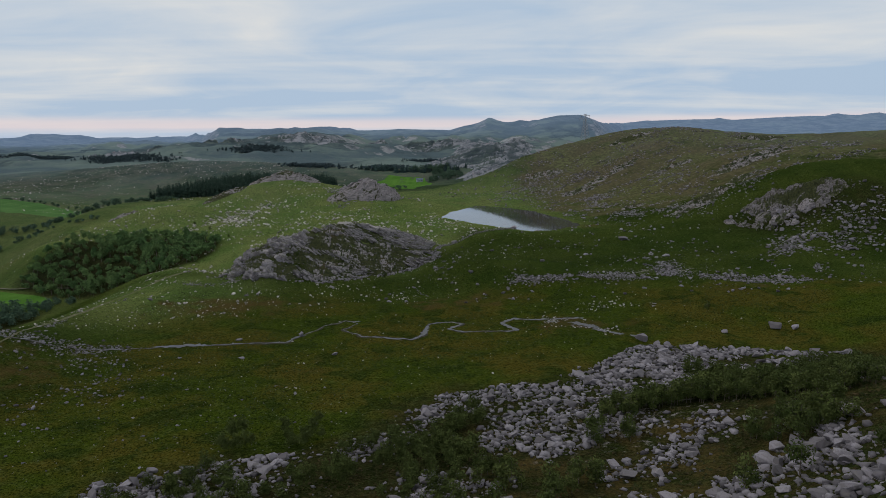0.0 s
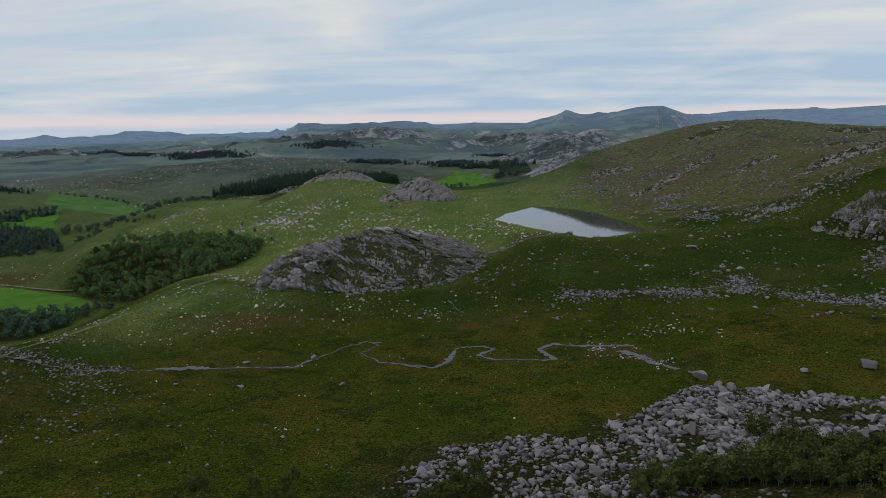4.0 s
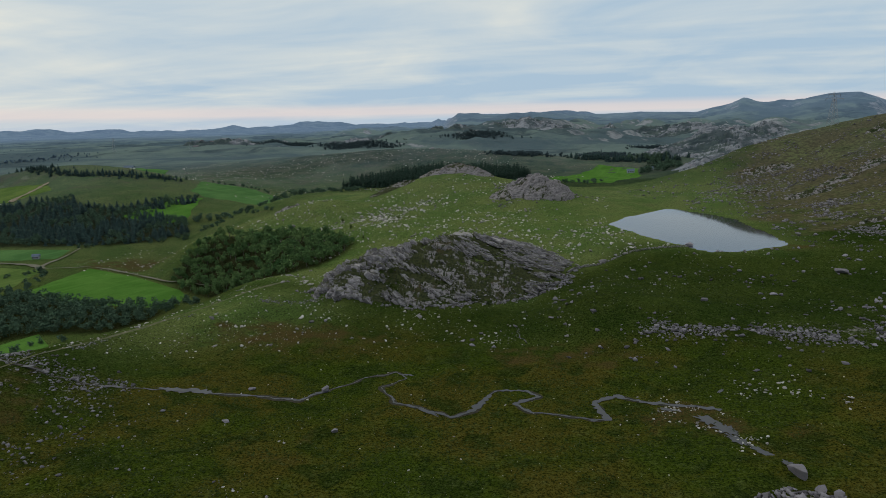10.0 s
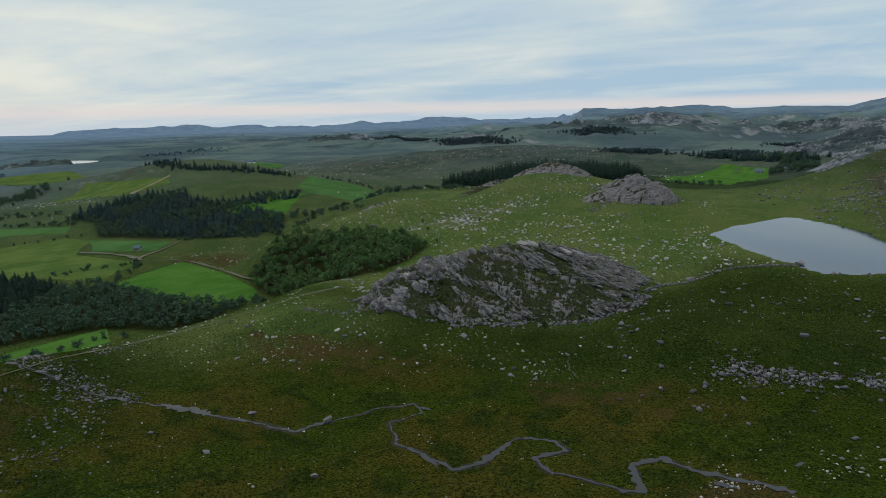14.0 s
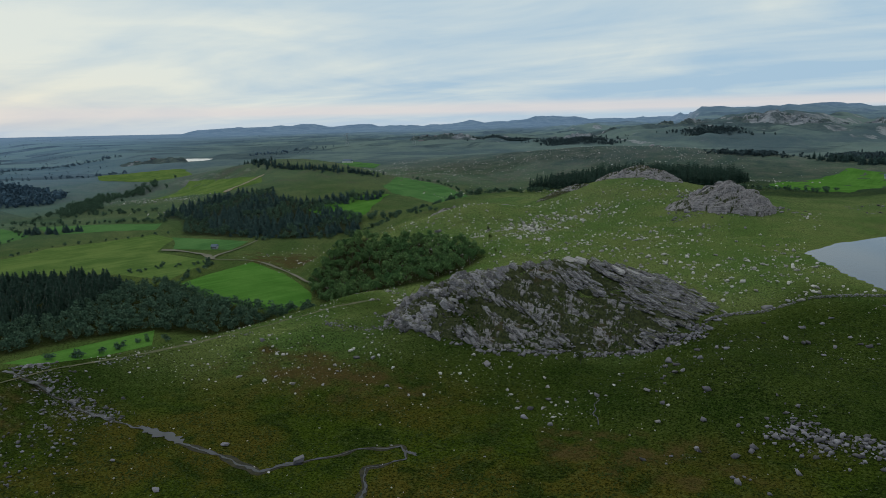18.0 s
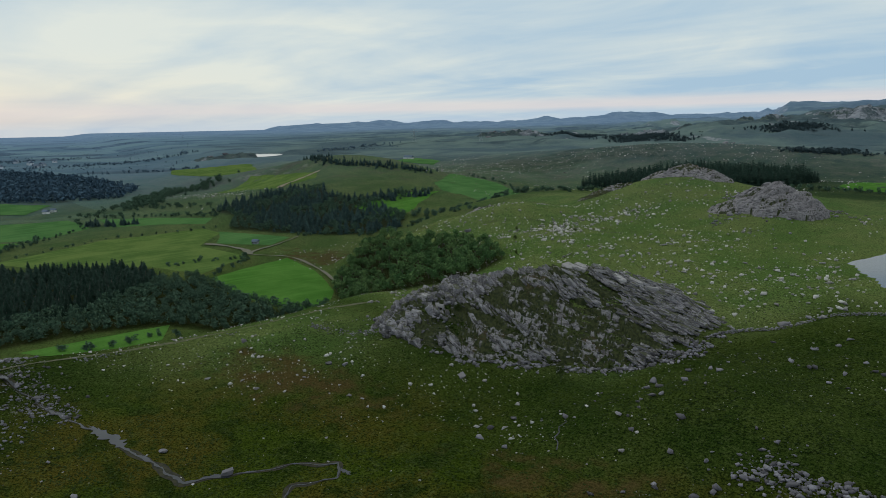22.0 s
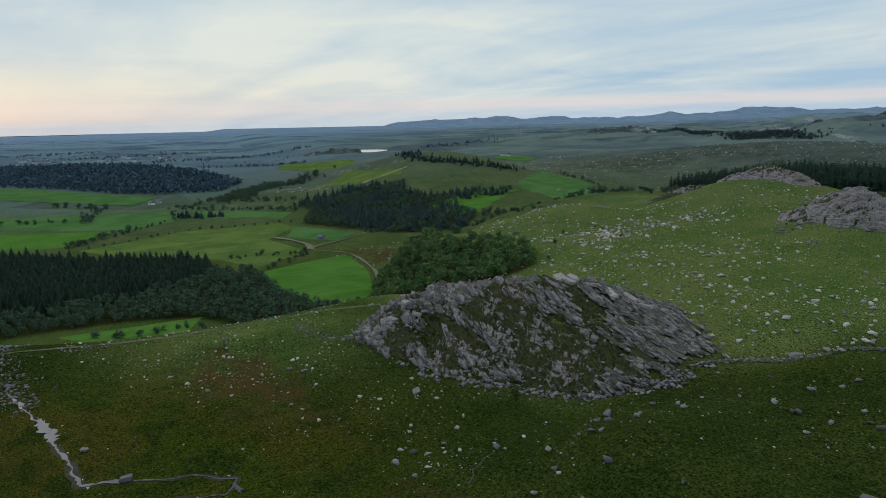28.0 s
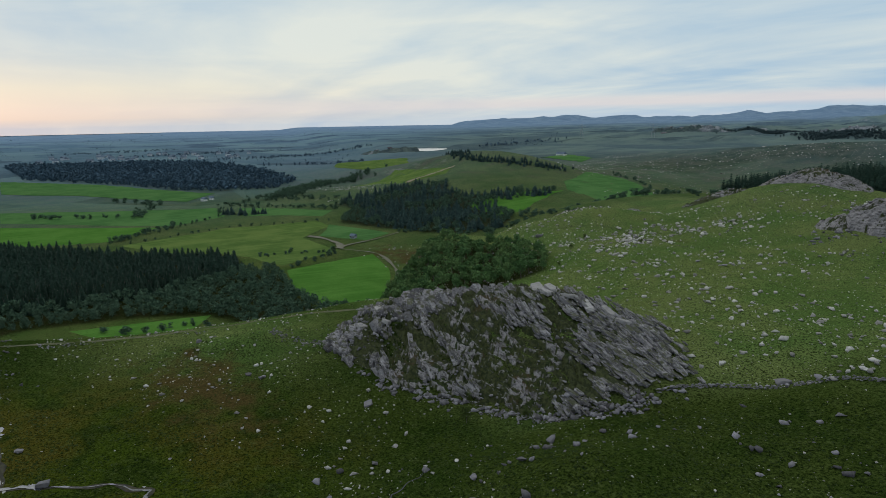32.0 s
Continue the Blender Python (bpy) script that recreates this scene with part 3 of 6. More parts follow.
def knoll_top(x, y):
    """The bare rocky knoll: a steep front, a gentle grassy back."""
    front, crest = knoll_line(x)
    foot = knoll_foot(x)
    high = np.interp(x, [-90, -80, -73, -66, -61, -54, -46, -37, -32, -26, -19, -11, -5, -1, 6, 14], [0, 2.5, 7.2, 11.6, 13.8, 14.6, 16.2, 18.0, 17.5, 15.6, 13.9, 11.6, 9.9, 8.6, 7.6, 7.5])
    s = np.clip((y - front) / np.maximum(crest - front, 4), -0.6, 1)
    rise = np.where(s > 0, np.sin(np.clip(s, 0, 1) * 1.5708) ** 0.9, s * 1.2)
    face = foot + (high - foot) * rise
    back = high - (high - np.minimum(high, 9.5)) * ease(0, 34, y - crest)
    return np.where(y < crest, face, back)


def plain_land(x, y):
    r = np.hypot(x, y - 60)
    az = np.degrees(np.arctan2(-x, y - 60))
    valley = -14 + 15 * ease(330, 500, y + 0.25 * (x + 230)) + 8 * ease(600, 1000, r) + 20 * ease(1200, 4800, r)
    up = 11 * ease(205, 300, y) + 8 * ease(600, 1000, r)
    w = ease(-50, 8, x - land_edge(y)) * (1 - ease(560, 760, y))
    z = valley * (1 - w) + up * w
    for row in SWELLS:
        z = z + swell(x, y, *row)
    z = z + swell(x, y, -860, 655, 190, 90, 30, -8.5)
    # moor and crags towards the north, plain and sea towards the west
    moor = ease(58, 44, az) * (0.30 + 0.70 * ease(40, 21, az)) * ease(800, 1300, r) * ease(-80, -40, az)
    crags = np.abs(rolling(x, y, 210, 4, 9))
    lumps = 26 * rolling(x, y, 420, 5, 5) + 30 * np.maximum(0, 0.42 - 2.2 * crags) + 20 * np.maximum(0, rolling(x, y, 110, 3, 15)) + 7 * rolling(x, y, 45, 3, 12)
    z = z + moor * (ease(900, 3000, r) * 24 + ease(850, 1400, r) * lumps * (1 - 0.35 * ease(2000, 3000, r)))
    for row in CRAGS:
        z = z + swell(x, y, *row) * (1 + 0.9 * rolling(x, y, 70, 4, 19))
    # the skyline: near mountains to the north, a blue range to the north-west, a far one to the east
    top = np.interp(az, [p[0] for p in SKYLINE], [p[1] for p in SKYLINE])
    reach = 3250 + 1000 * ease(18, 21, az) + 1150 * ease(-12.5, -15, az)
    wide = np.where(r < reach, 560 - 200 * ease(18, 21, az), 260)
    body = np.exp(-((r - reach) / wide) ** 2) * ease(61, 58.5, az) * ease(-95, -60, az)
    rough = ease(0.25, 0.9, body) * (1 - ease(0.9, 1.0, body))
    z = z + body * (top - z) + rough * (34 * rolling(x, y, 300, 4, 51) + 22 * rolling(x, y, 110, 3, 53))
    # a faint range behind the gaps
    behind = np.exp(-((r - 4650) / 160) ** 2) * ease(40, 34, az) * ease(18, 22, az)
    z = z + behind * (np.maximum(z, 72 + 34 * rolling(x, y, 330, 3, 37)) - z)
    return z


def height(x, y):
    x, y = np.asarray(x, float), np.asarray(y, float)
    z = plain_land(x, y)
    r = np.hypot(x, y - 60)
    wet = along(x, y, STREAM)[0]
    rough = ease(3, 14, wet) * (1 - 0.75 * ease(-60, -110, x) * ease(450, 330, y)) * ease(1600, 900, r)
    z = z + rough * (1.5 * rolling(x, y, 34, 5, 2) * (0.35 + 0.65 * ease(195, 260, y)) + 0.5 * rolling(x, y, 5, 3, 4))
    front, crest = knoll_line(x)
    foot = knoll_foot(x)
    k = np.where(y < front, foot - 0.09 * (front - y), knoll_top(x, y) - 0.8)
    near = ease(0, 12, x + 84) * ease(14, 1, x) * ease(-42, -14, y - front) * ease(34, 12, y - crest)
    z = z + (k - z) * near
    # the pond lies in a hollow with a low shore
    d, _ = along(x, y, POND + POND[:1])
    d = np.where(inside(x, y, POND), -d, d) + 2.2 * rolling(x, y, 9, 3, 77)
    shore = ease(22, 3, d)
    z = z + shore * (POND_LEVEL + 0.10 + 0.035 * np.maximum(d, 0) - z)
    z = np.where(d < 0, POND_LEVEL - np.minimum(1.2, 0.12 - 0.12 * d), z)
    lx, ly, la, lb, lt = LAKE
    basin = swell(x, y, lx, ly, la * 1.25, lb * 1.25, lt, 1.0)
    return z + ease(0.25, 0.6, basin) * (4.6 - z) - ease(0.5, 0.75, basin)


def ground_at(x, y):
    return float(height(np.array([x], float), np.array([y], float))[0])


# ---- building tools ----
rnd = random.Random(7)


def mesh_of(name, verts, faces, material, smooth=False):
    me = bpy.data.meshes.new(name)
    me.from_pydata([tuple(v) for v in verts], [], faces)
    me.materials.append(material)
    if smooth:
        me.shade_smooth()
    return me


def big_mesh(name, verts, faces, material, smooth=False):
    """A mesh from arrays of points and of equal-sided faces."""
    me = bpy.data.meshes.new(name)
    verts, faces = np.asarray(verts, np.float32), np.asarray(faces, np.int32)
    sides = faces.shape[1]
    me.vertices.add(len(verts)), me.loops.add(faces.size), me.polygons.add(len(faces))
    me.vertices.foreach_set("co", verts.ravel())
    me.loops.foreach_set("vertex_index", faces.ravel())
    me.polygons.foreach_set("loop_start", np.arange(0, faces.size, sides, dtype=np.int32))
    me.update(calc_edges=True)
    me.validate()
    me.materials.append(material)
    if smooth:
        me.shade_smooth()
    return me


def part(name, me, parent, label=""):
    ob = new(name, me)
    ob.parent = parent
    return tagged(ob, label)


def empty(name, x, y, z, turn=0.0, size=1.0):
    ob = new(name)
    ob.matrix_world = pose(x, y, z, 0, 0, turn) @ Matrix.Scale(size, 4)
    ob.empty_display_size = 0.2
    return ob


def bar(bm, a, b, thick):
    """A square bar from a to b."""
    a, b = Vector(a), Vector(b)
    d = b - a
    side = d.cross(Vector((0, 0, 1)) if abs(d.normalized().z) < 0.9 else Vector((1, 0, 0))).normalized() * thick / 2
    over = side.cross(d).normalized() * thick / 2
    v = [bm.verts.new(p + s * side + o * over) for p in (a, b) for s, o in ((-1, -1), (1, -1), (1, 1), (-1, 1))]
    for f in ((0, 1, 2, 3), (7, 6, 5, 4), (0, 4, 5, 1), (1, 5, 6, 2), (2, 6, 7, 3), (3, 7, 4, 0)):
        bm.faces.new([v[k] for k in f])


def from_bm(name, bm, material):
    me = bpy.data.meshes.new(name)
    bm.to_mesh(me)
    bm.free()
    me.materials.append(material)
    return me


def block(bm, x0, y0, z0, x1, y1, z1):
    v = [bm.verts.new(p) for p in ((x0, y0, z0), (x1, y0, z0), (x1, y1, z0), (x0, y1, z0), (x0, y0, z1), (x1, y0, z1), (x1, y1, z1), (x0, y1, z1))]
    for f in ((3, 2, 1, 0), (4, 5, 6, 7), (0, 1, 5, 4), (1, 2, 6, 5), (2, 3, 7, 6), (3, 0, 4, 7)):
        bm.faces.new([v[k] for k in f])


def scatter(line, count, seed, margin=0.0):
    """Random places inside an outline."""
    rs = np.random.RandomState(seed)
    xs, ys = [p[0] for p in line], [p[1] for p in line]
    out = np.zeros((0, 2))
    while len(out) < count:
        p = np.stack([rs.uniform(min(xs) - margin, max(xs) + margin, 4000), rs.uniform(min(ys) - margin, max(ys) + margin, 4000)], 1)
        out = np.concatenate([out, p[inside(p[:, 0], p[:, 1], line)]])
    return out[:count]


def spaced(points, gap):
    """Drop those of the places that stand closer than gap to one before."""
    grid, kept = {}, []
    for x, y in points:
        i, j = int(x // gap), int(y // gap)
        if all(math.hypot(x - a, y - b) >= gap for di in (-1, 0, 1) for dj in (-1, 0, 1) for a, b in grid.get((i + di, j + dj), ())):
            grid.setdefault((i, j), []).append((x, y))
            kept.append((x, y))
    return np.array(kept)


# ---- the ground: one sheet from under the flight to the horizon ----
# where the woods stand
SLOPE_WOOD = [(-191, 301), (-168, 283), (-140, 268), (-118, 263), (-107, 270), (-98, 290), (-101, 308), (-118, 322), (-145, 327), (-160, 310), (-176, 309)]
FRONT_SPRUCES = [(-395, 128), (-380, 139), (-304, 208), (-276, 246), (-242, 244), (-214, 206), (-206, 160), (-225, 120), (-300, 95)]
MIXED = [(-235, 256), (-212, 254), (-190, 250), (-152, 252), (-146, 238), (-152, 224), (-172, 216), (-182, 196), (-186, 160), (-178, 140), (-215, 130), (-212, 200), (-238, 242)]
CENTRAL = [(-405, 345), (-381, 350), (-341, 327), (-310, 340), (-283, 361), (-266, 376), (-260, 396), (-277, 416), (-318, 424), (-318, 450), (-312, 472), (-326, 488), (-340, 450), (-350, 426), (-376, 424), (-396, 436), (-424, 410), (-416, 372)]
BEHIND = [(-236, 552), (-228, 578), (-190, 640), (-130, 650), (-92, 606), (-98, 572), (-150, 548), (-200, 540)]
HILL_WOOD = [(-1180, 90), (-1120, 300), (-1050, 350), (-864, 392), (-682, 400), (-622, 358), (-640, 306), (-677, 270), (-752, 232), (-870, 130)]
BOGS = [(-62, 196, 38, 12, 8, 0.75), (5, 203, 26, 12, 10, 0.6), (34, 175, 16, 9, -10, 0.75), (-95, 135, 18, 22, 0, 0.7), (-30, 146, 30, 10, 0, 0.35), (92, 200, 26, 10, 0, 0.5), (60, 300, 22, 14, 0, 0.6),
        (25, 85, 50, 30, 0, 0.55), (-225, 335, 50, 26, 30, 0.85), (-90, 360, 30, 16, 0, 0.35)]
ROCKY = [(30, 105, 42, 26, 25, 0.55), (-92, 150, 16, 12, 20, 0.5), (70, 225, 45, 6, 0, 0.6), (86, 365, 30, 10, -20, 0.5), (110, 330, 30, 10, 30, 0.45), (-60, 428, 30, 12, 0, 0.5)]


def cover(x, y):
    r, az = np.hypot(x, y - 60), np.degrees(np.arctan2(-x, y - 60))
    bog, rock = 0 * x, 0 * x
    for row in BOGS:
        bog = np.maximum(bog, swell(x, y, *row))
    for row in ROCKY:
        rock = np.maximum(rock, swell(x, y, *row))
    moor = 0.70 * ease(30, 80, x) * ease(290, 360, y) + 0.45 * ease(500, 800, r) + 0.10 * ease(-105, -150, x) * ease(330, 300, y) + 0.2 * ease(330, 420, y)
    # far and wood grow with distance: how much haze the colour takes
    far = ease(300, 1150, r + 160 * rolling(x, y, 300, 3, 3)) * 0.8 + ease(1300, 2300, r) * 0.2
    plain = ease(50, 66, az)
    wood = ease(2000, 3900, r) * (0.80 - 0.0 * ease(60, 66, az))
    one = np.ones_like(x)
    sward = np.maximum(ease(222, 262, y + 6 * rolling(x, y, 30, 3, 8) - 48 * ease(-14, 12, x)) * ease(85, 40, x) * ease(540, 440, y), swell(x, y, -86, 207, 28, 31, 0, 1.0)) * ease(-125, -104, x + 88 * ease(262, 330, y))
    sward = np.maximum(sward, 0.6 * ease(-130, -150, x) * ease(-760, -600, x) * ease(760, 600, y) * ease(60, 110, y))
    sward = np.maximum(sward, 0.06 * ease(196, 216, y + 8 * rolling(x, y, 20, 3, 18)) * ease(-30, 0, x) * ease(330, 290, y) * ease(190, 150, x))
    marsh = ease(222, 190, y + 14 * rolling(x, y, 30, 3, 6)) * ease(-96, -70, x) * (1 - 0.9 * sward)
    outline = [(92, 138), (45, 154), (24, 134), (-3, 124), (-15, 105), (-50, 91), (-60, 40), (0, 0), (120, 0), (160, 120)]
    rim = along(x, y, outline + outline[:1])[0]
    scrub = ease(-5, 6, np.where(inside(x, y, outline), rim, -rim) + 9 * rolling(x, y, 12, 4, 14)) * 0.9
    # inside the wood outlines the ground takes the same near-black colour
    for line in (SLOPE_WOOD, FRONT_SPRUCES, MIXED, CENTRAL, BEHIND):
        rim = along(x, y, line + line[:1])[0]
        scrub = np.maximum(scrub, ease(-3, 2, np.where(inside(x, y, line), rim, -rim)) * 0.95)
    # and in two patches round the crag
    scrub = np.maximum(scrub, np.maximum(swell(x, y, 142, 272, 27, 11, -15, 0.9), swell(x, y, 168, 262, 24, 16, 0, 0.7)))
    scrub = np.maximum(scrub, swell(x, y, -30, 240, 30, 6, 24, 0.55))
    return np.stack([rock, bog, moor, one], 1), np.stack([far, plain, wood, one], 1), np.stack([sward, marsh, scrub, one], 1)


def build_ground():
    bearings = np.radians(np.concatenate([np.arange(-60, -44, 1.0), np.arange(-44, 104, 0.28), np.arange(104, 300, 4.0)]))
    rings = np.concatenate([[0.5, 6, 14, 22], 30 * 1.0125 ** np.arange(0, 256), 720 * 1.0075 ** np.arange(0, 212), 3500 * 1.012 ** np.arange(0, 30)])
    rings = rings[rings < 4900]
    b, r = np.meshgrid(bearings, rings)
    x, y = (-np.sin(b) * r).ravel() + 10, (np.cos(b) * r).ravel() + 50
    z = height(x, y)
    n, m = len(bearings), len(rings)
    i, j = np.meshgrid(np.arange(m - 1), np.arange(n), indexing="ij")
    k = (j + 1) % n
    faces = np.stack([i * n + j, i * n + k, (i + 1) * n + k, (i + 1) * n + j], -1).reshape(-1, 4)[:, ::-1]
    me = big_mesh("ground", np.stack([x, y, z], 1), faces, GROUND, True)
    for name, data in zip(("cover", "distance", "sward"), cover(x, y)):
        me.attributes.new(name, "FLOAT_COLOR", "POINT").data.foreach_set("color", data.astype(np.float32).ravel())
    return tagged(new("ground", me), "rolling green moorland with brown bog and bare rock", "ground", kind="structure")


build_ground()


def sheet(name, line, lift, material, label, step=3.0, category="field"):
    """A flat piece of country that follows the ground, a little above it, with a sunk rim."""
    xs, ys = [p[0] for p in line], [p[1] for p in line]
    nx, ny = int((max(xs) - min(xs)) / step) + 2, int((max(ys) - min(ys)) / step) + 2
    bm = bmesh.new()
    f = bm.faces.new([bm.verts.new((px, py, 0)) for px, py in line])
    for k in range(1, nx):
        bmesh.ops.bisect_plane(bm, geom=bm.verts[:] + bm.edges[:] + bm.faces[:], plane_co=(min(xs) + k * step, 0, 0), plane_no=(1, 0, 0))
    for k in range(1, ny):
        bmesh.ops.bisect_plane(bm, geom=bm.verts[:] + bm.edges[:] + bm.faces[:], plane_co=(0, min(ys) + k * step, 0), plane_no=(0, 1, 0))
    bm.verts.ensure_lookup_table()
    z = height(np.array([v.co.x for v in bm.verts]), np.array([v.co.y for v in bm.verts]))
    for v, h in zip(bm.verts, z):
        v.co.z = h + (lift if not v.is_boundary else 0.3 * lift)
    for f in bm.faces:
        if f.normal.z < 0:
            f.normal_flip()
    me = from_bm(name, bm, material)
    me.shade_smooth()
    return tagged(new(name, me), label, category, kind="structure")


def wavy(line, amount, seed, closed=True):
    """An outline with gently uneven edges."""
    out, rs = [], random.Random(seed)
    for (ax, ay), (bx, by) in zip(line, line[1:] + line[:1] if closed else line[1:]):
        steps = max(1, int(math.hypot(bx - ax, by - ay) / 14))
        for k in range(steps):
            s = k / steps
            j = amount if k else amount * 0.4
            out.append((ax + s * (bx - ax) + rs.uniform(-j, j), ay + s * (by - ay) + rs.uniform(-j, j)))
    return out


FIELDS = [
    ("bright_meadow", [(-231, 260), (-248, 310), (-215, 304), (-184, 291), (-160, 274), (-152, 256), (-190, 252)], MEADOW, "bright green mown meadow in the valley"),
    ("olive_pasture", [(-347, 198), (-373, 261), (-357, 316), (-336, 318), (-310, 292), (-264, 297), (-242, 262), (-273, 253), (-294, 240), (-306, 217)], PASTURE, "olive green pasture with worn patches"),
    ("corner_meadow", [(-341, 318), (-294, 340), (-282, 320), (-310, 302)], GREEN_FIELD, "small green meadow by the gravel yard"),
    ("long_field", [(-575, 120), (-490, 277), (-428, 271), (-409, 234), (-500, 131)], GREEN_FIELD, "long green field across the valley floor"),
    ("broad_field", [(-478, 128), (-407, 226), (-367, 192), (-378, 139)], MEADOW, "bright green field behind the spruce wood"),
    ("hedge_field", [(-469, 289), (-385, 337), (-370, 324), (-422, 283)], GREEN_FIELD, "narrow green field behind a row of spruces"),
    ("western_field", [(-867, 106), (-771, 207), (-617, 299), (-561, 265), (-672, 188), (-734, 115)], GREEN_FIELD, "wide green field below the wooded hill"),
    ("upper_meadow", [(-330, 415), (-335, 455), (-323, 492), (-282, 419), (-288, 411)], MEADOW, "green meadow among dark woods"),
    ("hill_meadow", [(-328, 498), (-361, 522), (-409, 612), (-294, 561), (-222, 480)], GREEN_FIELD, "green hill meadow with a stone wall along it"),
    ("yellow_field", [(-528, 402), (-589, 479), (-477, 484), (-442, 459), (-440, 421)], PASTURE, "yellow-green pasture on a low rise"),
    ("ridge_field", [(-917, 536), (-805, 595), (-640, 520), (-660, 499), (-822, 493)], PASTURE, "pale green field behind the rise"),
    ("far_meadow", [(-607, 678), (-635, 739), (-548, 711), (-518, 670)], GREEN_FIELD, "small green field beyond the row of spruces"),
    ("valley_meadow", [(-72, 565), (-80, 680), (-60, 781), (-19, 755), (-10, 650), (-22, 556)], MEADOW, "bright green meadow in the gap between hills"),
    ("brook_meadow", [(-176, 172), (-174, 197), (-171, 217), (-156, 208), (-163, 180)], MEADOW, "strip of bright meadow below the slope"),
]
for k, (name, line, material, label) in enumerate(FIELDS):
    sheet(name, wavy(line, 1.6, k), 0.2 if k not in (6, 10, 11) else 0.9, material, label, 4.0 if k not in (6, 10, 11, 12) else 8.0)

# ---- water ----


def water_sheet(name, line, z, label, material=WATER):
    me = mesh_of(name, [(x, y, z) for x, y in line], [list(range(len(line)))], material)
    if me.polygons[0].normal.z < 0:
        me.flip_normals()
    return tagged(new(name, me), label, "water", kind="structure")


pond_mid = (31, 343)
water_sheet("water_pond", [(pond_mid[0] + (x - pond_mid[0]) * 1.12, pond_mid[1] + (y - pond_mid[1]) * 1.12) for x, y in POND], POND_LEVEL, "still grey pond mirroring the evening sky")
lx, ly, la, lb, lt = LAKE
ca, sa = math.cos(radians(lt)), math.sin(radians(lt))
water_sheet("water_lake", [(lx + ca * la * 1.1 * math.cos(a) - sa * lb * 1.1 * math.sin(a), ly + sa * la * 1.1 * math.cos(a) + ca * lb * 1.1 * math.sin(a)) for a in np.linspace(0, 6.283, 40)[:-1]], 4.2, "pale distant lake on the plain")


def ribbon(name, line, width, lift, material, label, category, seed, step=1.0, kind="structure"):
    """A strip along a line, uneven in width, that follows the ground."""
    pts, rs = [], np.random.RandomState(seed)
    smooth_line = []
    for k in range(len(line) - 1):
        p0, p1, p2, p3 = (np.array(line[max(0, min(len(line) - 1, k + d))], float) for d in (-1, 0, 1, 2))
        n = max(2, int(np.hypot(*(p2 - p1)) / step))
        for s in np.arange(n) / n:
            smooth_line.append(0.5 * (2 * p1 + (p2 - p0) * s + (2 * p0 - 5 * p1 + 4 * p2 - p3) * s * s + (3 * p1 - p0 - 3 * p2 + p3) * s ** 3))
    c = np.array(smooth_line + [line[-1]])
    t = np.gradient(c, axis=0)
    t /= np.maximum(np.hypot(t[:, 0], t[:, 1]), 1e-6)[:, None]
    nrm = np.stack([-t[:, 1], t[:, 0]], 1)
    k = np.arange(len(c))
    w = width * np.maximum(0.3, 0.55 + 2.2 * np.abs(value_noise(k / 9.0, k * 0 + seed, 3)) + 0.9 * value_noise(k / 2.3, k * 0 + seed, 8))
    left, right = c + nrm * (w * 0.5)[:, None], c - nrm * (w * 0.5)[:, None]
    zl = height(c[:, 0], c[:, 1]) + lift
    v = np.concatenate([np.column_stack([left, zl]), np.column_stack([right, zl])])
    n = len(c)
    f = [(i, n + i, n + i + 1, i + 1) for i in range(n - 1)]
    me = mesh_of(name, v, f, material, True)
    if me.polygons[0].normal.z < 0:
        me.flip_normals()
    return tagged(new(name, me), label, category, kind=kind)


rs = random.Random(31)
brook = []
for (ax, ay), (bx, by) in zip(STREAM, STREAM[1:]):
    n = max(1, int(math.hypot(bx - ax, by - ay) / 2.2))
    brook += [(ax + (bx - ax) * k / n + rs.uniform(-0.4, 0.4), ay + (by - ay) * k / n + rs.uniform(-0.4, 0.4)) for k in range(n)]
# dark peat strip; its darkness also gives the shade of a cut-in brook
ribbon("peat_bank", brook, 1.05, 0.04, PEAT, "dark peat banks of the brook", "bank", 4, 0.7)


def brook_water(line, seed):
    """Water between ragged banks, wide in the marsh, a thread in between."""
    c = np.array(line, float)
    run = np.concatenate([[0], np.cumsum(np.hypot(*np.diff(c, axis=0).T))])
    t = np.arange(0, run[-1], 0.35)
    c = np.stack([np.interp(t, run, c[:, 0]), np.interp(t, run, c[:, 1])], 1)
    d = np.gradient(c, axis=0)
    d /= np.maximum(np.hypot(d[:, 0], d[:, 1]), 1e-6)[:, None]
    side = np.stack([-d[:, 1], d[:, 0]], 1)
    wide = np.interp(c[:, 0], [-103, -90, -70, -66, -60, -56, -40, -34, -28, -22, -18, -4, 4, 7, 14, 17, 33, 40], [1.0, 0.6, 0.5, 1.6, 2.2, 0.7, 0.55, 0.8, 0.35, 0.6, 0.9, 1.0, 1.0, 0.3, 0.35, 1.4, 1.2, 1.6])
    edge = [wide * np.maximum(0.10, 0.34 + 0.9 * value_noise(t / 5.0, t * 0 + seed + k, 3) + 0.85 * value_noise(t / 0.8, t * 0 + seed + k, 8)) for k in (0, 5)]
    z = height(c[:, 0], c[:, 1]) + 0.10
    v = np.concatenate([np.column_stack([c + side * edge[0][:, None], z]), np.column_stack([c - side * edge[1][:, None], z])])
    n = len(c)
    me = mesh_of("water_stream", v, [(i, n + i, n + i + 1, i + 1) for i in range(n - 1)], BROOK)
    if me.polygons[0].normal.z < 0:
        me.flip_normals()
    return tagged(new("water_stream", me), "narrow grey brook winding through the marsh", "stream", kind="structure")


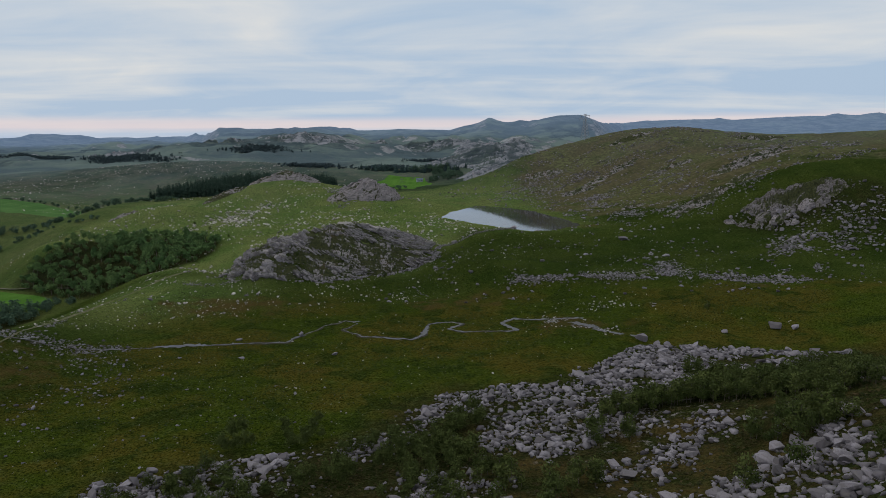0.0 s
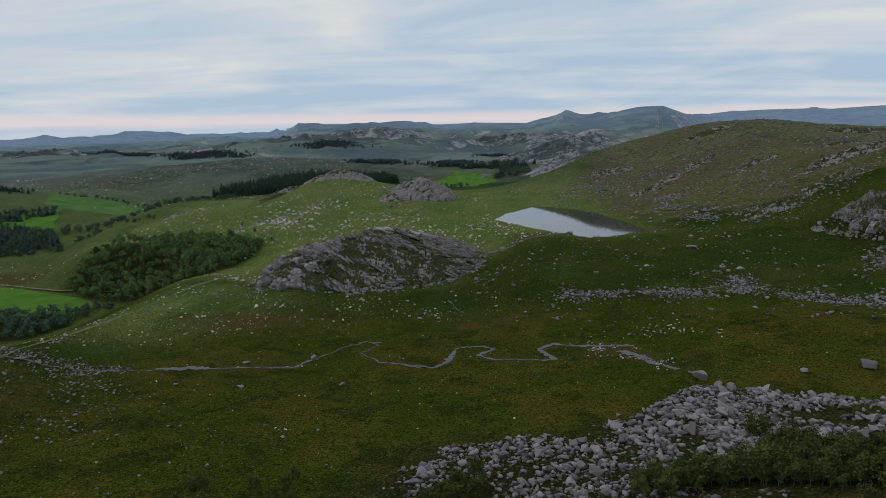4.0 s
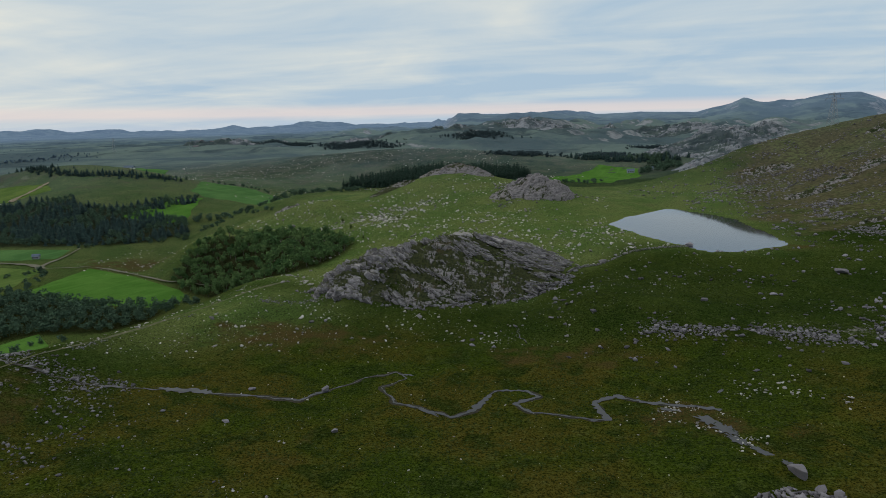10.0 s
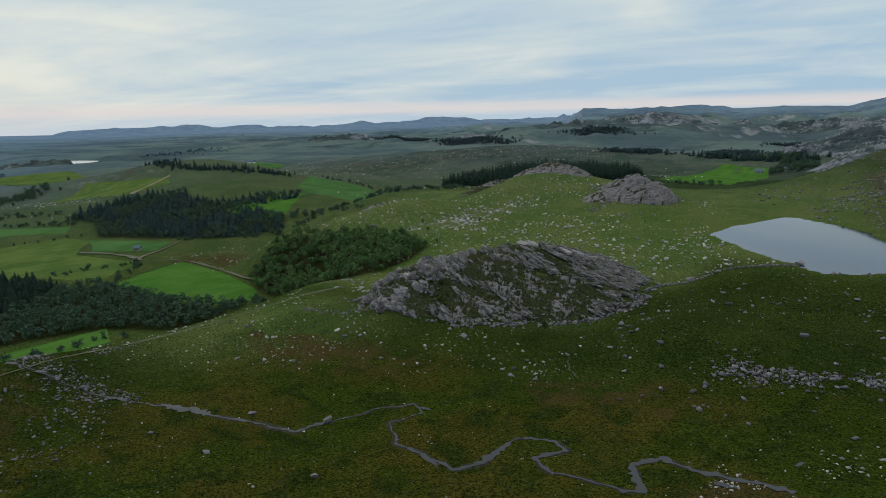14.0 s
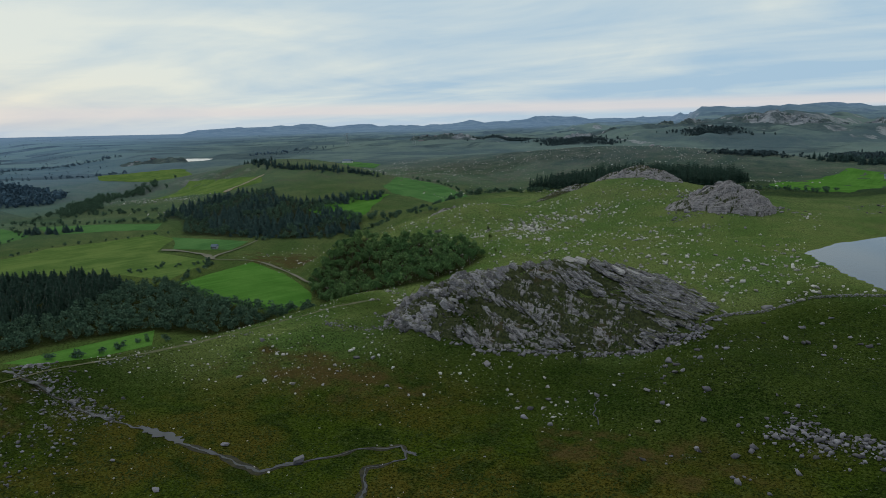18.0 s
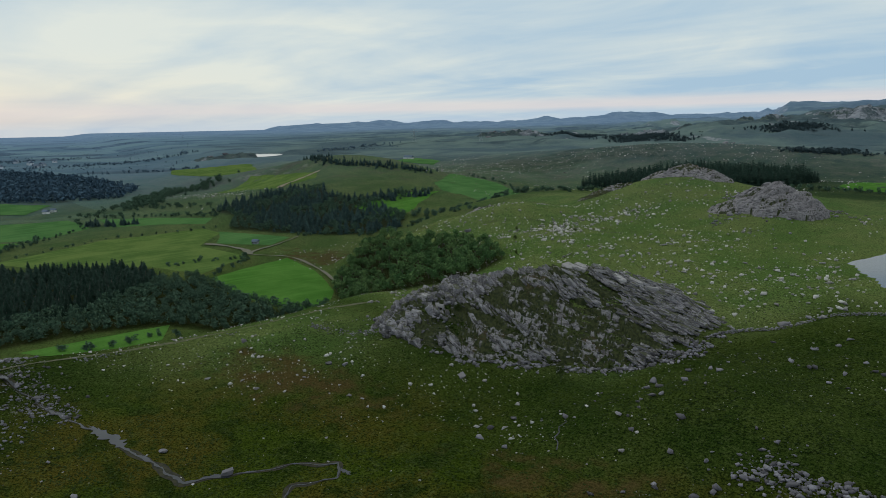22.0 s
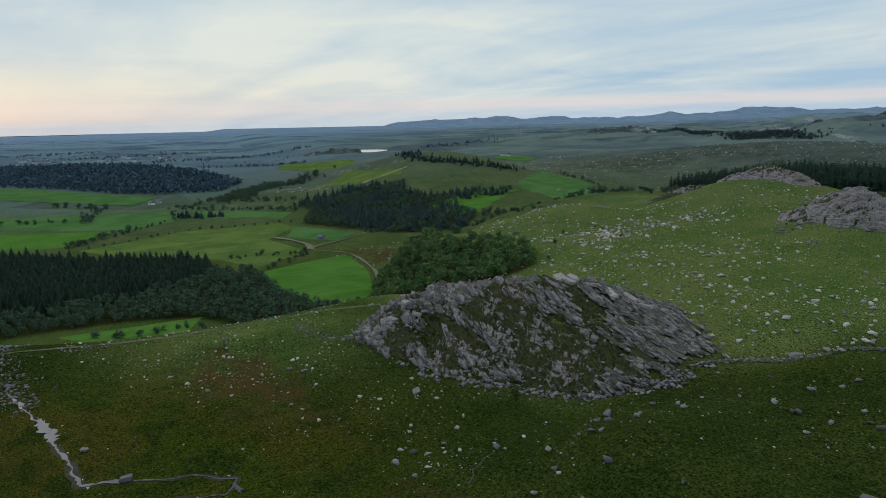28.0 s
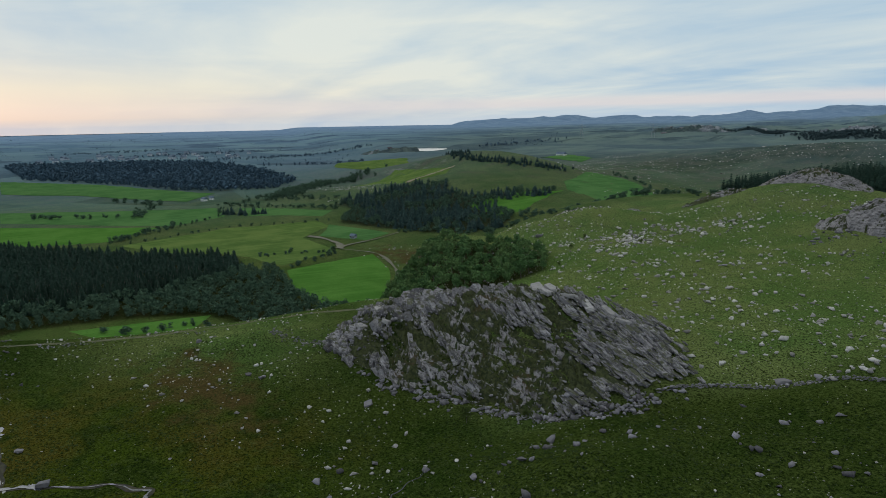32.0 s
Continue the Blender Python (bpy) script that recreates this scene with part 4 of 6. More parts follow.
brook_water(brook, 4)
for k, (px, py, pl, pw, pt) in enumerate([(-66, 161.3, 4.5, 1.2, 8), (-36.6, 168.6, 1.8, 0.8, 30), (-24, 182.6, 1.5, 0.8, 0), (-13, 166, 3.2, 0.8, -25), (35.5, 174.5, 3.0, 2.6, -30), (38.0, 171.5, 2.6, 3.0, -40), (39.5, 168, 2.2, 2.0, -50), (43, 164.5, 2.6, 1.4, -40), (46, 160.5, 1.6, 1.2, -50), (37.6, 188, 1.6, 0.6, 70), (29, 178, 2.0, 1.0, 0),
                                          (-97, 153, 3, 0.9, 20), (-112, 160, 3, 1.0, 10)]):
    rs = random.Random(40 + k)
    c, s = math.cos(radians(pt)), math.sin(radians(pt))
    ring = []
    for a in np.linspace(0, 6.283, 33)[:-1]:
        q = rs.uniform(0.55, 1.2)
        ring.append((px + c * pl * q * math.cos(a) - s * 0.62 * pw * q * math.sin(a), py + s * pl * q * math.cos(a) + c * 0.62 * pw * q * math.sin(a)))
    water_sheet("water_pool", ring, ground_at(px, py) + 0.12, "shallow bog pool along the brook", BROOK)

ribbon("water_rivulet", [(-10, 220), (-9.2, 218.4), (-8.2, 217.4), (-8.4, 215.6), (-7.2, 214), (-7.0, 212.4), (-5.6, 211.5), (-4.4, 209.5)], 0.13, 0.07, WATER, "thin trickle of water in the wet grass", "stream", 9, 0.7)
ribbon("peat_bank", [(-150, 353), (-136, 358), (-122, 360), (-110, 357), (-100, 358), (-88, 353), (-76, 354)], 0.55, 0.10, PEAT, "dark eroded peat bank across the pasture", "bank", 14, 1.0)
# ---- tracks ----
ribbon("dirt_track", [(-97, 140), (-99, 151), (-101, 160), (-102, 172), (-102, 184), (-100, 198), (-96, 214), (-95, 231), (-92, 244)], 0.9, 0.05, FAINT_TRACK, "worn dirt track along the brow of the hill", "track", 5, 1.5)
ribbon("farm_road", [(-150, 280), (-176, 292), (-190, 297), (-214, 307), (-246, 312), (-268, 300), (-282, 326), (-292, 345)], 1.2, 0.4, GRAVEL, "pale farm track beside the meadow", "track", 6, 2.0)
ribbon("gravel_yard", [(-268, 299), (-280, 303), (-300, 301), (-312, 296)], 2.6, 0.42, GRAVEL, "bare gravel yard between the fields", "yard", 7, 2.0)
ribbon("hill_road", [(-440, 421), (-452, 445), (-478, 488)], 2.5, 0.7, DIRT, "pale road up the yellow field", "track", 8, 3.0)

# ---- loose stones ----


def hull(seed, points=15, flat=0.75):
    rs = random.Random(seed)
    bm = bmesh.new()
    for _ in range(points):
        v = Vector((rs.gauss(0, 1), rs.gauss(0, 1), rs.gauss(0, 1))).normalized()
        v = v * (0.35 + 0.5 / max(abs(v.x), abs(v.y), abs(v.z))) * rs.uniform(0.8, 1.0)
        bm.verts.new((v.x * rs.uniform(0.9, 1.25) * 0.5, v.y * 0.5, v.z * 0.5 * flat))
    out = bmesh.ops.convex_hull(bm, input=bm.verts)
    bmesh.ops.delete(bm, geom=list({g for g in out["geom_interior"] + out["geom_unused"] if isinstance(g, bmesh.types.BMVert)}), context="VERTS")
    bmesh.ops.triangulate(bm, faces=bm.faces)
    return bm


HULLS = []
for k in range(12):
    bm = hull(100 + k, 10 + k % 4)
    bm.verts.index_update()
    HULLS.append((np.array([v.co[:] for v in bm.verts]), np.array([[v.index for v in f.verts] for f in bm.faces])))
    bm.free()
BIG_HULLS = []
for k in range(8):
    bm = hull(300 + k, 15, 0.8)
    bmesh.ops.bevel(bm, geom=bm.edges[:], offset=0.018, segments=1, affect="EDGES")
    BIG_HULLS.append(from_bm("boulder", bm, BOULDER))
STONE_MESHES = []
for v, f in HULLS:
    STONE_MESHES.append(mesh_of("stone", v, [tuple(q) for q in f], BOULDER))


# ---- bare rock masses ----


def rock_mass(name, label, cx, cy, rx, ry, turn, envelope, material, strike, block_size, amp, step=0.4, seed=0, sink=1.2, blocks=24, green=0.0, lay=1.0, lean=0.6, patch=None, crack=1.3):
    """Weathered bedrock: blocks split by joints, in beds that lean along the strike."""
    nu, nv = int(2.5 * rx / step), int(2.5 * ry / step)
    gu, gv = np.meshgrid(np.linspace(-1.25 * rx, 1.25 * rx, nu), np.linspace(-1.25 * ry, 1.25 * ry, nv))
    c, s = math.cos(radians(turn)), math.sin(radians(turn))
    gu = gu + 0.35 * step * (hashed(np.arange(nu)[None, :] + 0 * np.arange(nv)[:, None], np.arange(nv)[:, None] + 0 * np.arange(nu)[None, :], 5) - 0.5)
    x, y = cx + c * gu - s * gv, cy + s * gu + c * gv
    rim = np.clip(1.0 - np.sqrt((gu / rx) ** 2 + (gv / ry) ** 2) + 0.22 * rolling(x, y, rx * 0.35, 4, seed + 3), -0.3, 1)
    base = height(x, y)
    env = envelope(x, y, rim)
    a = radians(strike)
    warp = 1.5 * block_size * rolling(x, y, block_size * 5, 3, seed + 1)
    u, v = (x * math.cos(a) + y * math.sin(a) + warp), (lay * (y * math.cos(a) - x * math.sin(a)) + lean * env + warp)
    n1, n2, i1, a1, b1 = cells(u / (block_size * 3.2), v / (block_size * 0.9), seed)
    m1, m2, i2, a2, b2 = cells(u / (block_size * 1.1), v / (block_size * 0.40), seed + 50)
    k1, k2, i3, a3, b3 = cells(u / (block_size * 0.45), v / (block_size * 0.22), seed + 90)
    body = np.clip(rim * 5, 0, 1)
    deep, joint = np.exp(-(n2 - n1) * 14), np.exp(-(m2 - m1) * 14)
    # each bed leans one way and breaks off in a ledge; blocks sit a little askew
    z = env + body * amp * ((i1 - 0.5) * 1.6 - 1.5 * b1 + 0.5 * a1 * (i1 - 0.5) - crack * deep + (i2 - 0.5) * 0.8 - 0.7 * b2 - 0.5 * joint + 0.5 * (i3 - 0.5) - 0.45 * b3 + 1.2 * rolling(x, y, block_size * 4, 4, seed + 9))
    # green patches, plus painted shade along clefts and joints
    growth_shade = np.clip(green + (swell(x, y, *patch) if patch else 0) + 0.62 * deep + 0.40 * (0.42 - i1) + 1.05 * rolling(x, y, block_size * 6, 4, seed + 31) + 0.50 * joint + 0.25 * np.exp(-(k2 - k1) * 14), 0, 1)
    z = np.where(rim > 0.04, z, np.minimum(z, base - sink * np.clip((0.04 - rim) * 20, 0, 1)))
    i, j = np.meshgrid(np.arange(nv - 1), np.arange(nu - 1), indexing="ij")
    faces = np.stack([i * nu + j, i * nu + j + 1, (i + 1) * nu + j + 1, (i + 1) * nu + j], -1).reshape(-1, 4)
    keep = (rim.ravel()[faces] > -0.02).any(1)
    me = big_mesh(name, np.stack([x.ravel(), y.ravel(), z.ravel()], 1), faces[keep], material)
    g = np.repeat(growth_shade.ravel()[:, None], 4, 1).astype(np.float32)
    me.attributes.new("growth_shade", "FLOAT_COLOR", "POINT").data.foreach_set("color", g.ravel())
    ob = tagged(new(name, me), label, "rock outcrop")
    # loose blocks that lie on it
    rs = np.random.RandomState(seed + 400)
    good = np.argwhere(rim > 0.06)
    for k in range(blocks):
        a, b = good[rs.randint(len(good))]
        q = block_size * (0.25 + 0.5 * rs.rand() ** 2)
        piece = new("rock_block", STONE_MESHES[k % 12])
        piece.parent = ob
        piece.matrix_world = pose(x[a, b], y[a, b], z[a, b] + 0.1 * q, rs.uniform(-20, 20), rs.uniform(-20, 20), strike + rs.uniform(-30, 30)) @ Matrix.Diagonal((q * rs.uniform(1.1, 1.9), q, q * rs.uniform(0.5, 0.8), 1))
    return ob


def dome_shape(high, power=0.55):
    return lambda x, y, rim: height(x, y) + high * np.clip(rim, 0, 1) ** power - 0.3


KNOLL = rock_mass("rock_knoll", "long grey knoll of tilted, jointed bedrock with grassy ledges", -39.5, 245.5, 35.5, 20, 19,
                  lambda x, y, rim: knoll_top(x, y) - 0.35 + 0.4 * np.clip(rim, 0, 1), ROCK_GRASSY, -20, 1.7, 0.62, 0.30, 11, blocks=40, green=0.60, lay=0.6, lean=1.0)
rock_mass("rock_dome", "rounded grey rock dome split by dark cracks", -43, 402, 18.5, 14, -10, dome_shape(10.5, 0.48), ROCK_BARE, 68, 4.4, 0.75, 0.30, 12, crack=1.7, green=-0.25)
rock_mass("rock_dome", "low pale rock shelf in front of a dome", -58, 396, 9, 6, 20, dome_shape(3.5), ROCK, 40, 1.6, 0.5, 0.35, 13)
rock_mass("rock_ridge", "long pale bedrock ridge at the hill's edge", -101, 444, 25, 10, 8, dome_shape(5.0), ROCK, 20, 2.4, 0.7, 0.45, 14)
rock_mass("rock_ridge", "low pale bedrock slab at the hill's edge", -134, 424, 14, 5, 25, dome_shape(2.6), ROCK_GRASSY, 20, 2.0, 0.5, 0.45, 15)
rock_mass("rock_outcrop", "small pale outcrop on the brow", -176, 378, 8, 4.5, 15, dome_shape(2.4), ROCK, 10, 1.5, 0.5, 0.35, 16)
rock_mass("rock_outcrop", "small pale outcrop on the brow", -150, 392, 6, 3.5, -10, dome_shape(1.8), ROCK, 10, 1.3, 0.4, 0.35, 17)
CRAG = rock_mass("rock_crag", "dark heathery crag with ledges and clefts", 144, 280, 20, 9, -28, dome_shape(3.6, 0.6), ROCK_DARK, -35, 1.8, 1.1, 0.35, 18, green=0.42)
for k, (px, py, pr, ph) in enumerate([(118, 281, 2.6, 2.0), (122, 277, 2.8, 2.6), (126, 273.5, 2.6, 3.4), (129.5, 270, 2.4, 2.8), (133, 272, 3.0, 4.8), (130, 277, 3.2, 4.2), (138, 274, 3.6, 6.0), (136, 279, 3.2, 5.0), (144, 272, 3.4, 6.2), (149, 269, 2.8, 5.0), (144, 278, 3.4, 5.4), (151, 275, 3.0, 4.6), (137, 267.5, 2.4, 2.6), (142, 284, 3.6, 4.0)]):
    rock_mass("rock_crag", "rounded bulging grey rock of the crag", px, py, pr, pr * 0.7, -40 + 23 * (k % 4), dome_shape(0.72 * ph, 0.42), ROCK_DARK if k % 4 else ROCK, 60 - 20 * (k % 3), 2.2, 0.35, 0.25, 140 + k, blocks=3, green=-0.04)
rock_mass("rock_slabs", "stepped rock slabs on the hillside", 122, 318, 20, 7, 35, dome_shape(2.4), ROCK_GRASSY, 35, 2.0, 0.7, 0.45, 20)
rock_mass("rock_slabs", "grey rock slabs below the hilltop", 165, 372, 26, 8, 20, dome_shape(2.2), ROCK_GRASSY, 20, 2.4, 0.6, 0.5, 21)
rock_mass("rock_slabs", "grey rock slabs on the heathery slope", 85, 425, 16, 6, 30, dome_shape(1.8), ROCK_GRASSY, 30, 2.0, 0.6, 0.5, 22)
for k, (px, py, pa, pb, pt) in enumerate([(100, 440, 12, 4, 20), (70, 480, 14, 5, 10), (118, 452, 13, 4, 30), (140, 420, 15, 5, 15), (135, 500, 16, 5, 5), (96, 345, 9, 3.5, 40), (150, 345, 12, 4, 25), (185, 420, 18, 5, 10), (215, 470, 20, 6, 5), (60, 440, 9, 3, 15)]):
    rock_mass("rock_slabs", "weathered grey slabs showing through the heather", px, py, pa, pb, pt, dome_shape(1.5), ROCK_GRASSY, pt, 1.8, 0.55, 0.5, 120 + k, blocks=10)
rock_mass("rock_hill", "broad hill of bare slanting rock slabs", 76, 680, 66, 46, 15, dome_shape(8.5, 0.7), ROCK_HAZY, 24, 5.5, 1.5, 0.95, 23, green=-0.15)
rock_mass("rock_hill", "broad bare rock hill with dark clefts", 62, 830, 85, 55, 0, dome_shape(11.0, 0.7), ROCK_HAZY, 16, 7.0, 1.9, 1.3, 24, green=-0.08)
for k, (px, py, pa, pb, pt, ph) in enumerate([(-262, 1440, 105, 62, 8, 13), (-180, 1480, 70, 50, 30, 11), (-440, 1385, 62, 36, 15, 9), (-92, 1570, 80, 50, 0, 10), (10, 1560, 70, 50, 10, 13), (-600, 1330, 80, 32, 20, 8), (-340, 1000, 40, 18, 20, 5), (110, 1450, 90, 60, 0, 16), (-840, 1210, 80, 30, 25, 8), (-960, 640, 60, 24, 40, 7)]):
    rock_mass("rock_hill", "rugged grey crag with dark clefts on the moor", px, py, pa, pb, pt, dome_shape(ph, 0.8), ROCK_HAZY, pt + 25, 13.0, 3.4, 2.4, 260 + k, blocks=12, green=0.16)


# ---- strewn stones ----


def stones_joined(name, places, sizes, material, label, seed, lift=0.12, kind="stuff", surface=None):
    rs = np.random.RandomState(seed)
    vs, fs, base = [], [], 0
    z = (surface or height)(places[:, 0], places[:, 1])
    for (x, y), h, s in zip(places, z, sizes):
        v, f = HULLS[rs.randint(len(HULLS))]
        a, t = rs.uniform(0, 6.283), rs.uniform(-0.5, 0.5)
        p = v * s * np.array([rs.uniform(0.8, 1.4), rs.uniform(0.7, 1.1), rs.uniform(0.6, 1.0)])
        p = np.stack([p[:, 0], p[:, 1] * math.cos(t) - p[:, 2] * math.sin(t), p[:, 1] * math.sin(t) + p[:, 2] * math.cos(t)], 1)
        p = np.stack([p[:, 0] * math.cos(a) - p[:, 1] * math.sin(a) + x, p[:, 0] * math.sin(a) + p[:, 1] * math.cos(a) + y, p[:, 2] + h + s * lift], 1)
        vs.append(p), fs.append(f + base)
        base += len(v)
    return tagged(new(name, big_mesh(name, np.concatenate(vs), np.concatenate(fs), material)), label, "stones", kind=kind)


def boulder(x, y, size, seed, label="grey granite boulder lying in the grass", group="", tall=0.8, turn=None):
    rs = random.Random(seed)
    ob = new("boulder", BIG_HULLS[seed % len(BIG_HULLS)])
    a = rs.uniform(0, 360) if turn is None else turn
    sx, sy, sz = size * rs.uniform(1.0, 1.3), size * rs.uniform(0.7, 0.95), size * tall
    ob.matrix_world = pose(x, y, ground_at(x, y) + 0.22 * sz, rs.uniform(-12, 12), rs.uniform(-12, 12), a) @ Matrix.Diagonal((sx, sy, sz, 1))
    return tagged(ob, label, "boulder", group)


# boulders that stand out
BOULDER_FIELD = [(92, 138), (66, 150), (45, 154), (34, 142), (24, 134), (10, 128), (-3, 124), (-9, 112), (-15, 105), (-33, 98), (-50, 91), (-48, 74), (0, 62), (60, 38), (112, 90)]
for k, (bx, by, bs, bt, label) in enumerate([
        (46.5, 157, 4.6, 0.8, "big pale boulder at the edge of the boulder field"), (81, 163, 4.8, 0.6, "broad pale boulder, one of a pair in the marsh"), (85.5, 162, 2.4, 0.8, "rounded boulder, one of a pair in the marsh"),
        (68, 161, 2.1, 0.8, "pale boulder at the marsh's edge"), (-51, 166, 2.3, 0.55, "flat pale boulder beside the brook"), (-36.4, 169.6, 2.0, 0.8, "pale boulder standing in the brook"), (-87, 200, 2.4, 0.5, "flat pale boulder on the grassy slope"),
        (31, 297, 3.4, 0.7, "dark boulder on the shore of the pond"), (-25, 153, 1.4, 1.0, "small upright stone in the marsh"), (-46, 151, 1.5, 0.5, "small flat stone in the marsh"), (-36.5, 221, 2.3, 0.45, "flat pale boulder below the knoll"),
        (4.5, 279, 2.8, 0.6, "pale boulder beside the stone wall"), (8.5, 282.5, 2.2, 0.5, "low boulder beside the stone wall"), (71, 268, 4.2, 0.6, "large grey boulder on the green slope"), (80, 243, 2.8, 0.6, "grey boulder in the scree"), (-153, 344, 4.2, 0.6, "large pale boulder on the brow"),
        (-60, 332, 2.2, 0.5, "white boulder on the pasture"), (-53, 334, 2.4, 0.4, "low white boulder on the pasture"), (42, 77, 3.4, 0.6, "flat-topped big boulder in the boulder field"), (42, 73.5, 3.0, 0.7, "big broken boulder in the boulder field"), (38, 76, 3.6, 0.65, "large pale boulder in the boulder field"), (21, 122, 2.2, 0.6, "pale slab among smaller stones"), (51, 81, 3.6, 0.7, "big boulder among birch scrub"), (60, 86, 3.2, 0.7, "big boulder among birch scrub"), (66, 92, 3.4, 0.7, "big boulder at the edge of the scrub"),
        (38, 77, 3.2, 0.7, "large boulder in the boulder field"), (41, 80, 2.6, 0.7, "large boulder in the boulder field"), (-43, 95, 2.0, 0.7, "grey boulder at the foot of the scree"), (27, 131, 3.2, 0.5, "flat boulder at the edge of the boulder field"),
        (35, 240, 2.4, 0.6, "grey boulder on the green slope"), (52, 247, 2.2, 0.5, "grey boulder on the green slope"), (-17, 214, 1.4, 0.7, "small boulder in the wet grass"), (2, 228, 1.5, 0.7, "small boulder below the wall"), (-1, 222, 1.5, 0.7, "small boulder below the wall"),
        (-57, 207, 1.8, 0.6, "pale boulder on the brown bog"), (-60, 205, 1.6, 0.6, "pale boulder on the brown bog"), (-88, 157, 2.2, 0.6, "grey boulder in the stony ford")]):
    boulder(bx, by, bs, k + 3, label, "lone boulders", bt)

PILES = [(15, 96, 5, 6), (13, 104, 5, 4), (20, 110, 6, 4), (20, 99, 5, 4), (30, 130, 7, 4), (38, 132, 6, 5), (47, 139, 7, 6), (53, 147, 6, 4), (66, 147, 7, 3.5), (75, 149, 8, 4), (30, 90, 6, 4), (39, 95, 4, 3), (31, 84, 7, 4), (20, 121, 5, 3), (9, 123, 6, 3), (24, 86, 5, 3), (40, 72, 6, 5), (-40, 94, 9, 3), (-12, 101, 4, 3)]
BARE_SCRUB = [(42, 105, 16, 5, -22), (56, 97, 8, 5, -22), (2, 106, 6, 6, 0), (0, 94, 8, 5, 0), (70, 121, 12, 5, 0), (25, 93, 5, 4, 0)]
pts = scatter(BOULDER_FIELD, 30000, 5)
patchy = rolling(pts[:, 0], pts[:, 1], 17, 3, 61) + 0.25 * rolling(pts[:, 0], pts[:, 1], 5, 2, 63)
rim_d = along(pts[:, 0], pts[:, 1], BOULDER_FIELD[:10])[0]
piled = sum(np.minimum(1, swell(pts[:, 0], pts[:, 1], a, b, c, d, 20, 1.0)) for a, b, c, d in PILES)
grown = sum(swell(pts[:, 0], pts[:, 1], a, b, c, d, e, 1.0) for a, b, c, d, e in BARE_SCRUB)
keep = 0.75 * patchy + 0.42 * np.minimum(piled, 1.2) - 0.5 * grown + 0.30 * np.random.RandomState(66).rand(len(pts)) ** 3 + 0.12 * np.exp(-(rim_d / 9) ** 2) > 0.215 + 0.22 * ease(38, 60, pts[:, 0]) * ease(112, 96, pts[:, 1])
pts = pts[keep]
rs = np.random.RandomState(9)
size = 0.36 + 0.75 * rs.rand(len(pts)) ** 2.6 + 1.5 * rs.rand(len(pts)) ** 9 + 0.45 * ease(10, 60, pts[:, 0]) * rs.rand(len(pts))
order = np.argsort(-size)
for k in order[:290]:
    x, y, s = pts[k, 0], pts[k, 1], size[k]
    ob = new("boulder", STONE_MESHES[k % 12])
    ob.matrix_world = pose(x, y, ground_at(x, y) + 0.2 * s, rs.uniform(-25, 25), rs.uniform(-25, 25), rs.uniform(0, 360)) @ Matrix.Diagonal((s * rs.uniform(1, 1.4), s * rs.uniform(0.8, 1.1), s * rs.uniform(0.7, 1.0), 1))
    tagged(ob, "angular grey boulder in the boulder field", "boulder", "boulders of the boulder field")
rest = order[290:]
stones_joined("boulder_field", pts[rest], size[rest], SCREE, "field of tumbled grey stones among scrub", 10)

# screes and rubble


def strip_stones(name, line, width, count, low, high, seed, label, material=SCREE, patch=8.0, power=3.0):
    rs = np.random.RandomState(seed)
    a = np.array(line, float)
    seg = np.hypot(*np.diff(a, axis=0).T)
    run = np.concatenate([[0], np.cumsum(seg)])
    s = rs.uniform(0, run[-1], count)
    p = np.stack([np.interp(s, run, a[:, 0]), np.interp(s, run, a[:, 1])], 1) + rs.normal(0, width, (count, 2))
    ok = rolling(p[:, 0], p[:, 1], patch, 3, seed) > -0.12
    p = p[ok]
    return stones_joined(name, p, low + (high - low) * rs.rand(len(p)) ** power, material, label, seed)


strip_stones("scree", [(22, 217), (47, 219), (75, 221), (76, 243)], 2.6, 3300, 0.25, 1.25, 21, "strip of pale scree along the foot of the slope", patch=6)
strip_stones("scree", [(81, 217), (106, 208), (122, 226), (126, 250)], 3.2, 2200, 0.28, 1.4, 22, "strip of grey scree below the crag")
strip_stones("scree", [(128, 252), (157, 251), (165, 262)], 6.5, 1300, 0.4, 2.2, 23, "grey scree fan beside the crag")
strip_stones("scree", [(87, 331), (104, 312), (118, 309)], 4.5, 1300, 0.4, 1.6, 24, "grey scree patch on the hillside")
strip_stones("scree", [(78, 352), (90, 390), (100, 404)], 5.0, 900, 0.5, 1.6, 25, "grey scree patch on the hillside")
strip_stones("scree", [(48, 462), (80, 450), (118, 470)], 7.0, 900, 0.6, 1.9, 26, "grey scree patch high on the hill")
strip_stones("scree", [(-70, 416), (-48, 414), (-30, 420), (-52, 385), (-40, 376)], 6.5, 1500, 0.3, 2.0, 27, "pale rubble round the rock dome")
strip_stones("scree", [(-93, 140), (-88, 155), (-75, 150), (-70, 131), (-77, 118)], 6.5, 750, 0.2, 1.1, 28, "stony ground beside the ford")
strip_stones("scree", [(-112, 158), (-98, 156), (-86, 157), (-76, 159.5)], 2.6, 800, 0.2, 1.1, 29, "stony bed of the brook")
strip_stones("scree", [(-112, 352), (-100, 348), (-118, 340), (-104, 378), (-92, 396)], 7.0, 1000, 0.35, 2.4, 30, "pale stones on the sheep pasture", PALE_STONES)
strip_stones("scree", [(32, 190), (60, 188), (52, 195)], 3.0, 160, 0.3, 1.0, 31, "pale stones in the wet grass", PALE_STONES)
strip_stones("rubble", [(-74, 229), (-64, 226.5), (-43, 227), (-29, 234), (-17, 240), (-8, 246.5), (-4, 252), (-1, 260)], 1.3, 2300, 0.35, 1.5, 32, "rubble along the foot of the rocky knoll", patch=3)
